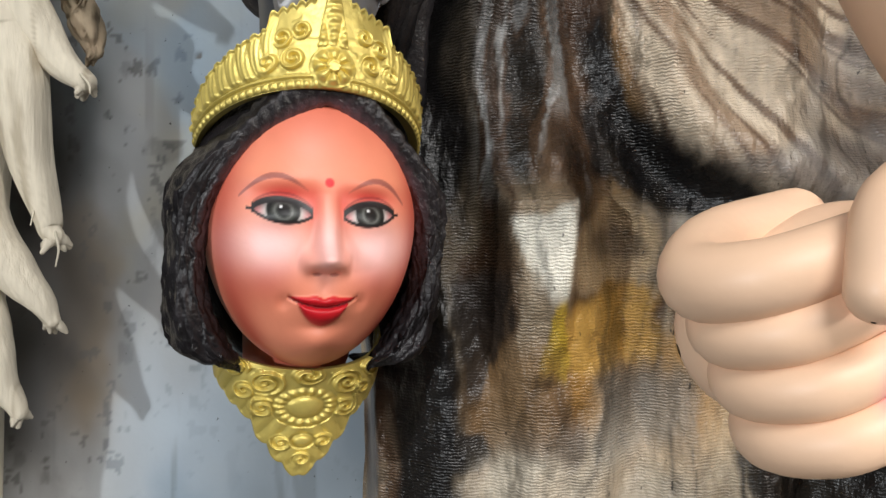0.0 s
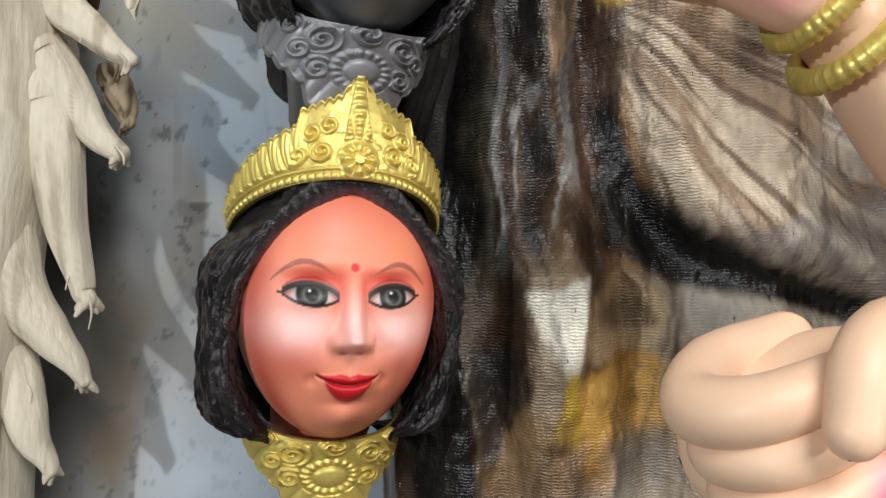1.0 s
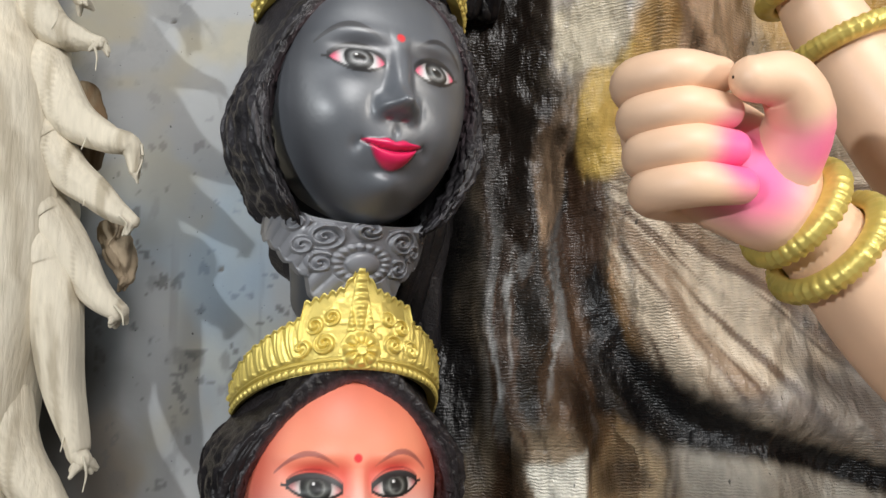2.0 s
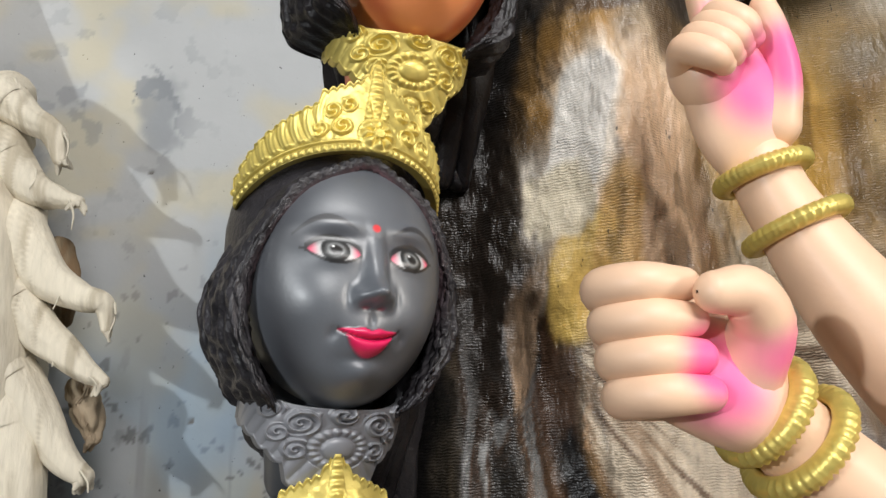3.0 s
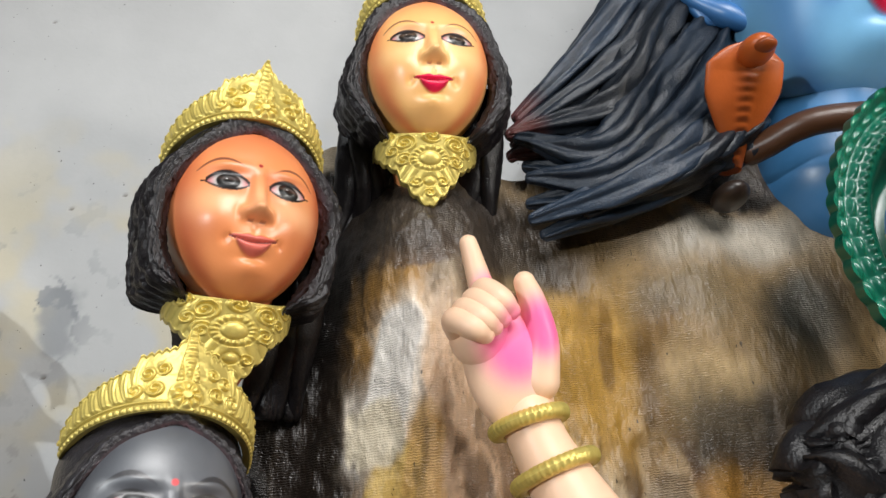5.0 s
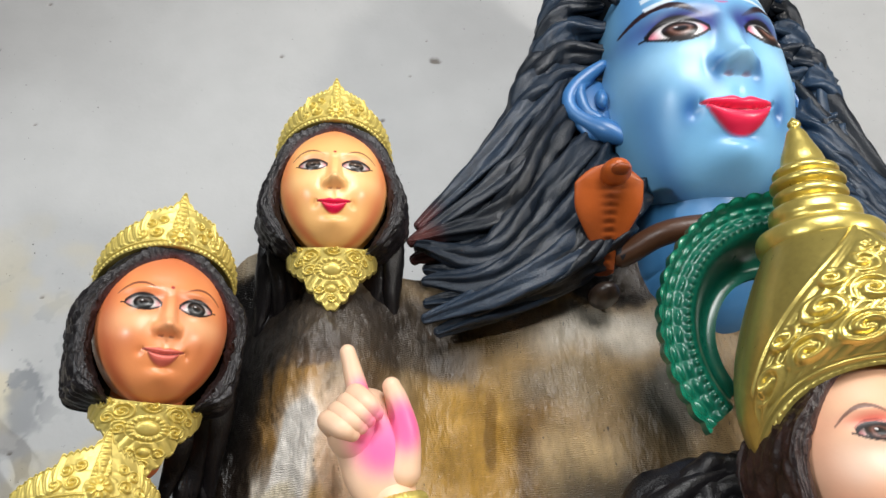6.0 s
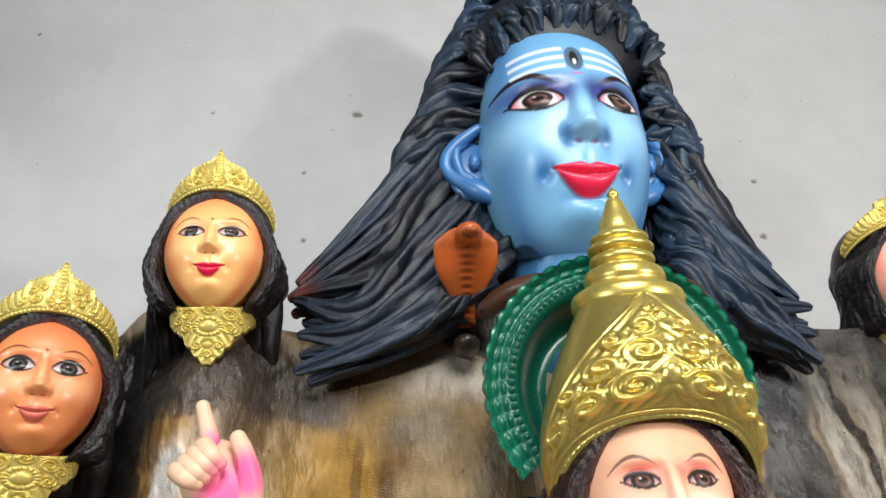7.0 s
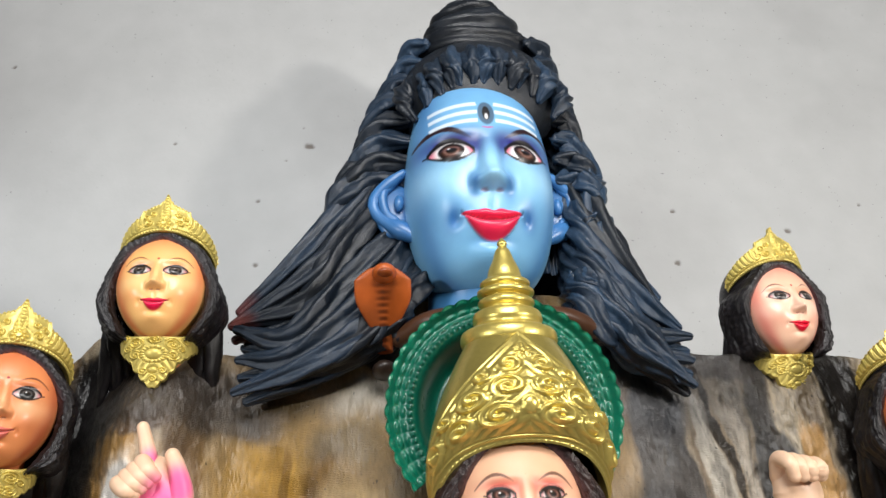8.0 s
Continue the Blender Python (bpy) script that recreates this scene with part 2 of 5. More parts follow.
    col = np.broadcast_to(skin, x.shape + (3,)).copy()
    blush_shade = s["blush_shade"]
    col = mix(col, blush_shade, s.get("rim", 0.5) * sstep(s.get("rim_from", 0.72), 1.0, X / (w + 1e-6)) * front)
    col = mix(col, blush_shade, s.get("brow_glow", 0.4) * sstep(0.02, 0.07, z))
    col = mix(col, blush_shade, s.get("cheek", 0.35) * bump(X, z, 0.036, -0.042, 0.016, 0.016))
    # paler cheeks, and the nose ridge's highlight put into the colour
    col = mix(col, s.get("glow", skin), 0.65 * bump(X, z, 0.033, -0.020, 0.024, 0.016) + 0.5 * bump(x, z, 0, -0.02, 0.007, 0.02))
    col = mix(col, s["lid"], s.get("lid_a", 0.8) * bump(X, z, ex - 0.001, 0.0115 - 0.003 * (s.get("lid_k", 1.0) - 1), 0.019 * s.get("lid_k", 1.0) ** 0.5, 0.0065 * s.get("lid_k", 1.0)))
    col = mix(col, s["lid"], s.get("lid_a", 0.8) * 0.7 * bump(X, z, 0.0095, 0.004, 0.005, 0.012))
    # shade beside the nose, at the mouth's corners and under the lip, as colour
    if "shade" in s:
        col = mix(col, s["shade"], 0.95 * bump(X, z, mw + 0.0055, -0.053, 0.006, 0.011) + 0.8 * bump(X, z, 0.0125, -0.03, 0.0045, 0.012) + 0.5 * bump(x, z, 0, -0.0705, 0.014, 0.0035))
    # brows
    bx = np.clip((X - s.get("brow_in", 0.0125)) / 0.042, 0, 1)
    bz = s.get("brow_z", 0.0135) + 0.0105 * np.sin(np.clip(bx * 1.18, 0, 1.25) * math.pi * 0.80) - (0.009 - s.get("brow_up", 0.0)) * bx ** 2.2
    bt = s.get("brow_t", 0.0014) * (0.25 + 1.35 * np.sin(np.clip(bx, 0.02, 0.98) * math.pi) ** 0.8)
    col = mix(col, s["brow"], sstep(bt + 0.0005, bt - 0.0003, np.abs(z - bz)) * ((X > s.get("brow_in", 0.0125)) & (X < s.get("brow_in", 0.0125) + 0.040)) * s.get("brow_a", 0.85) * (0.45 + 0.55 * sstep(0.0, 0.25, bx)))
    # eyes
    hw, e = s.get("eye_w", 0.0172), X - ex
    u = e / hw
    slant = 0.0012 * u
    zt = slant + s.get("open", 0.0066) * np.clip(1 - np.abs(u) ** 2.1, 0, 1) ** 0.8
    zb = slant - s.get("under", 0.0056) * np.clip(1 - np.abs(u) ** 2.0, 0, 1) ** 0.85
    eye = sstep(-0.0004, 0.0004, np.minimum(zt - z, z - zb)) * (np.abs(u) < 1)
    line = sstep(-0.0048, -0.0036, np.minimum((zt - z), (z - zb) * 1.9)) * (np.abs(u) < 1.08)
    wing = sstep(0.0013, 0.0006, np.abs(z - (0.0012 + 0.16 * (e - hw)))) * (e > hw * 0.92) * (e < hw * 1.28)
    crease = sstep(0.0011, 0.0004, np.abs(z - (slant + 0.0035 + 0.0082 * np.clip(1 - (u * 0.93) ** 2, 0, 1) ** 0.8))) * (np.abs(u) < 1.05)
    col = mix(col, s["liner"] * 1.6 + s["lid"] * 0.3, 0.65 * crease)
    col = mix(col, s["liner"], np.maximum(line, wing))
    white = mix(np.broadcast_to(s.get("white", c(186, 180, 176)), col.shape), s.get("corner", c(205, 120, 120)), 0.9 * sstep(0.55, 0.95, np.abs(u)))
    r = np.hypot(x - np.sign(x) * ex - s.get("gaze", 0.0), z - 0.0008) / s.get("iris_k", 1.0)
    white = mix(white, s["iris"] * 0.10, sstep(0.0096, 0.0086, r))
    white = mix(white, s["iris"] * 0.75, sstep(0.0074, 0.0060, r))
    white = mix(white, s["iris"] * 1.7 + 0.06, 0.8 * sstep(0.0058, 0.0050, r) * sstep(0.0038, 0.0044, r))
    white = mix(white, c(12, 11, 12), sstep(0.0036, 0.0029, r))
    # white dot painted as a glint in each eye
    white = mix(white, c(235, 235, 235), sstep(0.0013, 0.0007, np.hypot(x - np.sign(x) * ex - s.get("gaze", 0.0) + 0.0015, z - 0.0033)))
    white = white * (1 - 0.55 * sstep(0.0042, 0.0, zt - z))[..., None]
    col = mix(col, white, eye)
    col = mix(col, s["lip"] * 0.25, 0.7 * sstep(0.0026, 0.0014, np.hypot((X - 0.0054) * 0.7, (zn + 0.0402) * 1.6)) * s.get("nostril", 0.8))
    # mouth
    lips = sstep(0.0, 0.10, np.minimum(1 - inu, 1 - inl)) * (np.abs(x) < mw)
    col = mix(col, s["lip"], lips)
    col = mix(col, s["lip"] * 0.22, 0.8 * sstep(0.0011, 0.0004, np.abs(z - zm)) * (np.abs(x) < mw * 1.02))
    if s.get("bindi") is not None:
        col = mix(col, s["bindi"], sstep(s.get("bindi_r", 0.0036), s.get("bindi_r", 0.0036) - 0.0014, np.hypot(x, z - s.get("bindi_z", 0.0192))))
    if s.get("extra"):
        col = s["extra"](x, z, col)
    return np.stack([x, y, z], -1), col


def hair_sleeve(bld, tone, T=1.0, length=-0.105, seed=0, mat=1, flow=0.012, inner_w=1.0):
    """Parted hair: a rounded mass that follows the hairline from one side over the top to the other, with strands along it."""
    half = [(0.0, 0.068), (0.020, 0.0585), (0.042, 0.042), (0.0585, 0.016), (0.0675, -0.013), (0.0665, -0.050), (0.054, -0.080), (0.040, length)]
    half = [(x * inner_w, z) for x, z in half]
    pts = [(-x, z) for x, z in half[::-1]] + half[1:]
    n, k = 260, 64
    p = curve(pts, n)
    tan = np.gradient(p, axis=0)
    tan /= np.linalg.norm(tan, axis=1)[:, None]
    nor = np.stack([-tan[:, 1], tan[:, 0]], -1)
    t = np.linspace(-1, 1, n)[:, None]
    th = np.linspace(-0.15, 1.0, k)[None] * math.pi
    wide = T * (0.021 + 0.008 * np.abs(t) ** 1.5 + 0.004 * np.exp(-(t / 0.35) ** 2)) * (1 - 0.18 * np.exp(-(t / 0.05) ** 2))
    wide = wide * (1 + 0.16 * np.sin(np.abs(t) * 17 + seed)) * sstep(1.0, 0.84, np.abs(t)) ** 0.6
    strands = 0.0027 * np.abs(np.sin(th * 5.5 + 2.6 * np.sin(t * 9 + seed) + 2.4 * vnoise(t * 9, th * 2, seed))) + 0.0010 * np.sin(th * 33 + 14 * t + 2 * vnoise(t * 14, th * 3, seed)) + 0.0012 * vnoise(t * 60, th * 14, seed)
    crown_part = sstep(0.55, 0.25, np.abs(t))
    strands = strands * (1 - crown_part) + crown_part * (0.0005 * np.sin(np.abs(t) * 150 + 3.0 * th) + 0.0007 * vnoise(t * 120, th * 5, seed))
    off = wide * (0.5 - 0.5 * np.cos(th)) * 1.0 + strands
    y0 = -0.018 + flow * np.abs(t) ** 2 - 0.026 * np.exp(-(t / 0.32) ** 2) - 0.009 * np.exp(-((np.abs(t) - 0.36) / 0.2) ** 2)
    fall = 0.054 * sstep(0.55, 1.0, th / math.pi)
    y = y0 - (0.016 - 0.009 * np.exp(-(t / 0.45) ** 2)) * T * np.sin(np.clip(th, -0.5, math.pi)) * sstep(1.0, 0.9, np.abs(t)) + fall - strands * 0.8
    x = p[:, :1] + nor[:, :1] * off
    z = p[:, 1:] + nor[:, 1:] * off
    shade = tone * (1 + 0.5 * vnoise(t * 20, th * 8, seed))[..., None]
    # mauve hairline tint, with the sheen at the parting put into the colour
    warm = sstep(0.42, 0.05, th / math.pi) * sstep(0.75, 0.35, np.abs(t))
    shade = mix(shade, c(132, 96, 102), 0.6 * warm * (0.75 + 0.25 * vnoise(t * 70, th * 6, seed)) * np.ones_like(x))
    bld.grid(np.stack([x, y, z], -1), shade, mat)


def tiara(name, m, peak=0.076, colour=GOLD_C):
    """Gold moulded tiara: beaded band, fluted leaves to the ends, scrolls, a flower and a fan of beads under the pointed crest."""
    bld = Build()
    u, v = np.meshgrid(np.linspace(-1, 1, 380), np.linspace(0, 1, 130))
    au = np.abs(u)
    h = np.interp(au, (0.0, 0.03, 0.07, 0.11, 0.20, 0.33, 0.35, 0.45, 0.70, 0.90, 0.97, 1.0), (peak, 0.067, 0.059, 0.054, 0.051, 0.047, 0.038, 0.035, 0.029, 0.023, 0.019, 0.010))
    s = u * 0.112
    h = h * (1 + 0.06 * np.abs(np.sin(s * 2 * math.pi / 0.011)))
    ang = u * radians(86)
    hh = h * v
    z = 0.077 - 0.036 * au ** 1.9 + hh
    # acanthus leaves that bend outwards, split by veins
    bend = np.abs(s) - 0.95 * hh + 14.0 * hh ** 2
    leaf = np.abs(np.sin(bend * math.pi / 0.0090))
    rel = 0.0012 + (0.0022 * leaf ** 0.6 + 0.0007 * np.abs(np.sin(bend * 3 * math.pi / 0.0090 + hh * 160))) * sstep(0.008, 0.012, hh) * sstep(0.030, 0.042, np.abs(s))
    rel = np.maximum(rel, 0.0044 * spirals(s, hh, [(sg * a, b, r, sg * 1.0) for sg in (-1, 1) for a, b, r in ((0.0235, 0.0190, 0.0080), (0.0385, 0.0180, 0.0078), (0.0190, 0.0360, 0.0062), (0.0300, 0.0320, 0.0066))], 0.0050))
    rel = np.maximum(rel, 0.0010 + 0.0008 * vnoise(s * 220, hh * 220, 3))
    band = hh < 0.0090
    beads = 0.0024 * np.sqrt(np.clip(1 - ((hh - 0.0030) / 0.0026) ** 2, 0, 1)) * (0.3 + 0.7 * np.abs(np.cos(s * math.pi / 0.0050)))
    rel = np.where(band, np.maximum(beads, 0.0026 * np.exp(-((hh - 0.0074) / 0.0013) ** 2)), rel)
    fan = (hh > 0.026) & (np.abs(s) < 0.0115 * (1.12 - hh / 0.075))
    fa = np.arctan2(s, hh - 0.012)
    rel = np.where(fan, 0.0020 + 0.0034 * np.abs(np.cos(fa * 10)) * (0.7 + 0.3 * np.cos(hh * 2 * math.pi / 0.0062)), rel)
    fl, fa = np.hypot(s, hh - 0.0135), np.arctan2(hh - 0.0135, s)
    rel = np.where(fl < 0.0135, 0.0022 + 0.0046 * np.abs(np.cos(4 * fa)) ** 0.7 * sstep(0.0128, 0.0085, fl) * sstep(0.002, 0.006, fl) + 0.0046 * sstep(0.0044, 0.0030, fl), rel)
    rel += 0.0014 * np.exp(-((v - 0.985) / 0.03) ** 2)
    R = 0.0770 + rel
    x = R * np.sin(ang)
    y = -R * np.cos(ang) * 0.97 + 0.018 + hh * 0.10
    p = np.stack([x * (1 - 1.1 * hh * au), y, z], -1)
    # recess shade put into the gold: low relief is painted dimmer
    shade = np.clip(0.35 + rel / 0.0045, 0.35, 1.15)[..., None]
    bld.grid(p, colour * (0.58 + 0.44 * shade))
    back = p.copy()
    back[..., 1] += 0.007
    back[..., 0] *= 0.94
    bld.grid(back[::4, ::4], colour * 0.6)
    bld.grid(np.stack([p[-1], back[-1]], 0), colour)
    bld.grid(np.stack([p[0], back[0]], 0), colour * 0.7)
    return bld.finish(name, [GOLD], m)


def necklace(name, m, colour=GOLD_C, mat=None, drop=0.078):
    """Moulded collar with a pointed pendant, jewel rosette and scrolls."""
    bld = Build()
    u, v = np.meshgrid(np.linspace(-1, 1, 300), np.linspace(0, 1, 170))
    au = np.abs(u)
    s = u * 0.062
    top = 0.030 * au ** 2.2
    low = np.interp(au, (0.0, 0.06, 0.12, 0.15, 0.24, 0.27, 0.36, 0.39, 0.50, 0.56, 0.72, 1.0), (drop, drop * 0.975, drop * 0.93, drop * 0.86, drop * 0.80, drop * 0.70, drop * 0.63, drop * 0.50, drop * 0.42, 0.030, 0.022, 0.018)) + 0.0028 * np.abs(np.sin(u * 24))
    zz = top - v * (low + top * 0.45)
    rel = 0.0022 * np.exp(-(((top - zz) - 0.004) / 0.0025) ** 2) * (0.6 + 0.4 * np.cos(s * 2 * math.pi / 0.005))
    rel += 0.0044 * spirals(s, zz, [(sg * a, b, r * 1.25, sg * 1.0) for sg in (-1, 1) for a, b, r in ((0.018, -0.010, 0.008), (0.033, 0.000, 0.007), (0.019, -0.028, 0.007), (0.010, -0.053, 0.0055), (0.028, -0.016, 0.006), (0.048, 0.012, 0.006))] + [(0, -0.066, 0.006, 1.0), (0, -0.004, 0.0075, 2.0)], 0.0040)
    rel = np.maximum(rel, 0.0014 + 0.0016 * np.abs(np.sin(np.abs(s) * 330 + zz * 210)) * sstep(0.1, 0.3, v) * sstep(1.0, 0.9, v))
    r, a = np.hypot(s, zz + 0.027), np.arctan2(zz + 0.027, s)
    rel = np.where(r < 0.0150, 0.0012 + 0.003 * np.exp(-((r - 0.0115) / 0.0022) ** 2) * (0.7 + 0.3 * np.cos(a * 18)) + 0.0042 * np.sqrt(np.clip(1 - (r / 0.0078) ** 2, 0, 1)), rel)
    r2 = np.hypot(s, zz + 0.052)
    rel = np.where(r2 < 0.0062, 0.0012 + 0.0035 * np.sqrt(np.clip(1 - (r2 / 0.0045) ** 2, 0, 1)), rel)
    rel += 0.0012 * np.exp(-((v - 0.98) / 0.04) ** 2)
    ang = u * radians(100)
    x = np.sin(ang) * 0.060 * (1 - 0.22 * np.clip(-zz / drop, 0, 1) ** 1.4) * 0.98
    y = -np.cos(ang) * 0.046 - rel + 0.026 + 0.35 * np.clip(-zz, 0, 1)
    p = np.stack([x, y, zz - 0.103], -1)
    # colour follows relief height, so the hollows carry painted shade
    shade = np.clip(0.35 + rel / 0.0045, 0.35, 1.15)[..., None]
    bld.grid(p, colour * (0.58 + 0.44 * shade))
    back = p[::5, ::5].copy()
    back[..., 1] += 0.008
    bld.grid(back, colour * 0.6)
    bld.grid(np.stack([p[-1], p[-1] + (0, 0.008, 0)], 0), colour * 0.8)
    bld.grid(np.stack([p[0], p[0] + (0, 0.008, 0)], 0), colour * 0.8)
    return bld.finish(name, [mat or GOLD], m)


def placed(mid, yaw, k, pitch=0, roll=0, depth=0.054, tall=1.0):
    """The pose of a head whose eyes' middle lies at mid. yaw: degrees that it looks to +x; pitch: degrees that it looks up."""
    turn = Euler((radians(-pitch), radians(roll), radians(yaw))).to_matrix().to_4x4()
    m = Matrix.Translation(mid) @ turn @ Matrix.Diagonal((k, k, k * tall, 1))
    return m @ Matrix.Translation((0, depth, 0))


def idol_head(label, mid, yaw, k, s, pitch=0, roll=0, tone=c(30, 27, 29), T=1.0, neck_gold=GOLD_C, peak=0.076, seed=0, neck_mat=None, falls=()):
    m = placed(mid, yaw, k, pitch, roll, tall=s.get("tall", 1.0))
    bld = Build()
    p, col = face_grid(s)
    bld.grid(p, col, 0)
    hair_sleeve(bld, tone, T=T, seed=seed)
    bld.ball((0, 0.026, 0.024), (0.077, 0.076, 0.095), tone, 1, 40)
    bld.ball((0, 0.042, -0.035), (0.072, 0.036, 0.080), tone, 1, 32)
    bld.tube([(0, 0.016, -0.05), (0, 0.034, -0.09), (0, 0.062, -0.15)], [0.041, 0.040, 0.027], mix(np.array(s["skin"])[None], s["blush_shade"], np.array([0.45]))[0], 0, sides=28)
    bld.tube([(0, 0.050, 0.02), (0, 0.062, -0.05), (0, 0.095, -0.11)], [0.064, 0.054, 0.032], tone, 1, sides=32, ridges=11, flat=1.0)
    rng = random.Random(seed)
    for sg in falls:
        for j in range(7):
            w = rng.uniform(-0.012, 0.014)
            bld.tube([(sg * (0.064 + w), 0.026 + 0.004 * j, -0.010), (sg * (0.070 + w), 0.036 + 0.004 * j, -0.070), (sg * (0.066 + w * 1.6), 0.055 + 0.004 * j, -0.125), (sg * (0.066 + w * 2.4), 0.085, -0.185)], [0.010, 0.015, 0.014, 0.008], tone * rng.uniform(0.4, 0.8), 1, sides=16, n=40, ridges=3, rough=0.10, seed=j)
    ob = bld.finish("idol_head", [s.get("coating", SKIN), HAIR], m)
    tagged(ob, label, "statue", "heads on the relief")
    t = tiara("tiara", m, peak)
    tagged(t, "gold-painted moulded tiara with a flower and beaded band", "tiara", "tiaras")
    nk = necklace("necklace", m, neck_gold, neck_mat)
    tagged(nk, s.get("neck_label", "gold-painted moulded necklace with a pointed pendant"), "necklace", "necklaces")
    return ob


LINER = c(24, 18, 20)
RED = dict(coating=MATT, iris_k=1.1, eye_w=0.0166, open=0.0056, under=0.0052, brow_t=0.0011, brow_a=0.75, skin=c(224, 136, 106), blush_shade=c(176, 50, 42), rim=0.95, rim_from=0.6, brow_glow=0.45, cheek=0.5, glow=c(246, 212, 214), lid=c(198, 40, 40), lid_a=0.85, brow=c(120, 62, 62), liner=LINER, iris=c(62, 64, 60), lip=c(196, 8, 26), bindi=c(205, 8, 24))
# dark rim and paler centre imitate the black gloss's sheen in the colour
BLACK = dict(brow_z=0.0160, rim_from=0.45, skin=c(88, 92, 98), blush_shade=c(26, 25, 31), rim=0.85, brow_glow=0.3, cheek=0.0, lid=c(40, 38, 44), lid_a=0.6, brow=c(28, 26, 30), liner=c(20, 19, 22), iris=c(92, 94, 94), lip=c(236, 14, 92), bindi=c(205, 8, 24), corner=c(235, 60, 110), white=c(190, 190, 190), coating=DARK_SKIN, tall=0.95, eye_w=0.0165, open=0.0084, under=0.0068, neck_label="black-painted moulded necklace with scrolls and a round jewel")
ORANGE = dict(brow_z=0.0178, bindi_z=0.0225, rim_from=0.6, tall=0.92, nose_len=0.93, eye_w=0.0170, under=0.0070, iris_k=1.1, brow_t=0.0010, skin=c(222, 138, 84), blush_shade=c(176, 70, 44), rim=0.9, brow_glow=0.45, cheek=0.3, glow=c(240, 186, 140), lid=c(196, 108, 78), lid_a=0.6, brow=c(96, 52, 40), liner=LINER, open=0.0102, iris=c(46, 46, 45), lip=c(206, 100, 86), bindi=c(150, 20, 22), bindi_r=0.0027)
YELLOW = dict(brow_z=0.0168, bindi_z=0.0215, rim_from=0.6, tall=0.93, nose_len=0.90, eye_w=0.0168, under=0.0066, iris_k=1.05, brow_t=0.0010, skin=c(236, 180, 112), blush_shade=c(214, 88, 56), rim=0.9, brow_glow=0.5, cheek=0.25, glow=c(244, 200, 142), lid=c(226, 152, 120), lid_a=0.6, brow=c(110, 62, 48), liner=LINER, open=0.0088, iris=c(50, 42, 38), lip=c(224, 10, 70), bindi=c(160, 10, 20), bindi_r=0.0027)
PALE = dict(YELLOW, skin=c(232, 186, 158), blush_shade=c(222, 96, 92), rim=0.9, glow=c(238, 200, 178), lip=c(224, 10, 50))

HEADS = (
    ("red-brown painted clay goddess head with black hair, on the wall relief", (-0.069, 0.460, 1.3205), 20, 0.95, RED, -2, 2),
    ("black painted clay goddess head with pink lips, above the red one", (-0.0375, 0.419, 1.581), 27, 0.98, BLACK, -3, 2),
    ("orange painted clay goddess head with black hair, on the relief", (0.0145, 0.402, 1.845), 23, 0.98, ORANGE, -4, 0),
    ("yellow painted clay goddess head with pink lips, on the relief", (0.179, 0.438, 2.047), 5, 0.97, YELLOW, -3, 0),
    ("pale pink painted clay goddess head with dark hair, on the relief", (1.203, 0.515, 2.015), 10, 0.94, PALE, -3, -3),
    ("orange painted clay goddess head at the relief's far edge", (1.315, 0.420, 1.800), -12, 0.98, ORANGE, -4, 0),
)
for i, (label, mid, yaw, k, style, pitch, roll) in enumerate(HEADS):
    black = style is BLACK
    idol_head(label, mid, yaw, k, style, pitch, roll, seed=i * 3, T=0.66 if black else 1.06, falls=((), (1,), (1,), (-1, 1), (-1, 1), (-1, 1))[i], tone=c(46, 44, 47) if black else c(30, 27, 29), neck_gold=c(122, 123, 128) if black else GOLD_C, neck_mat=DARK_SKIN if black else None)


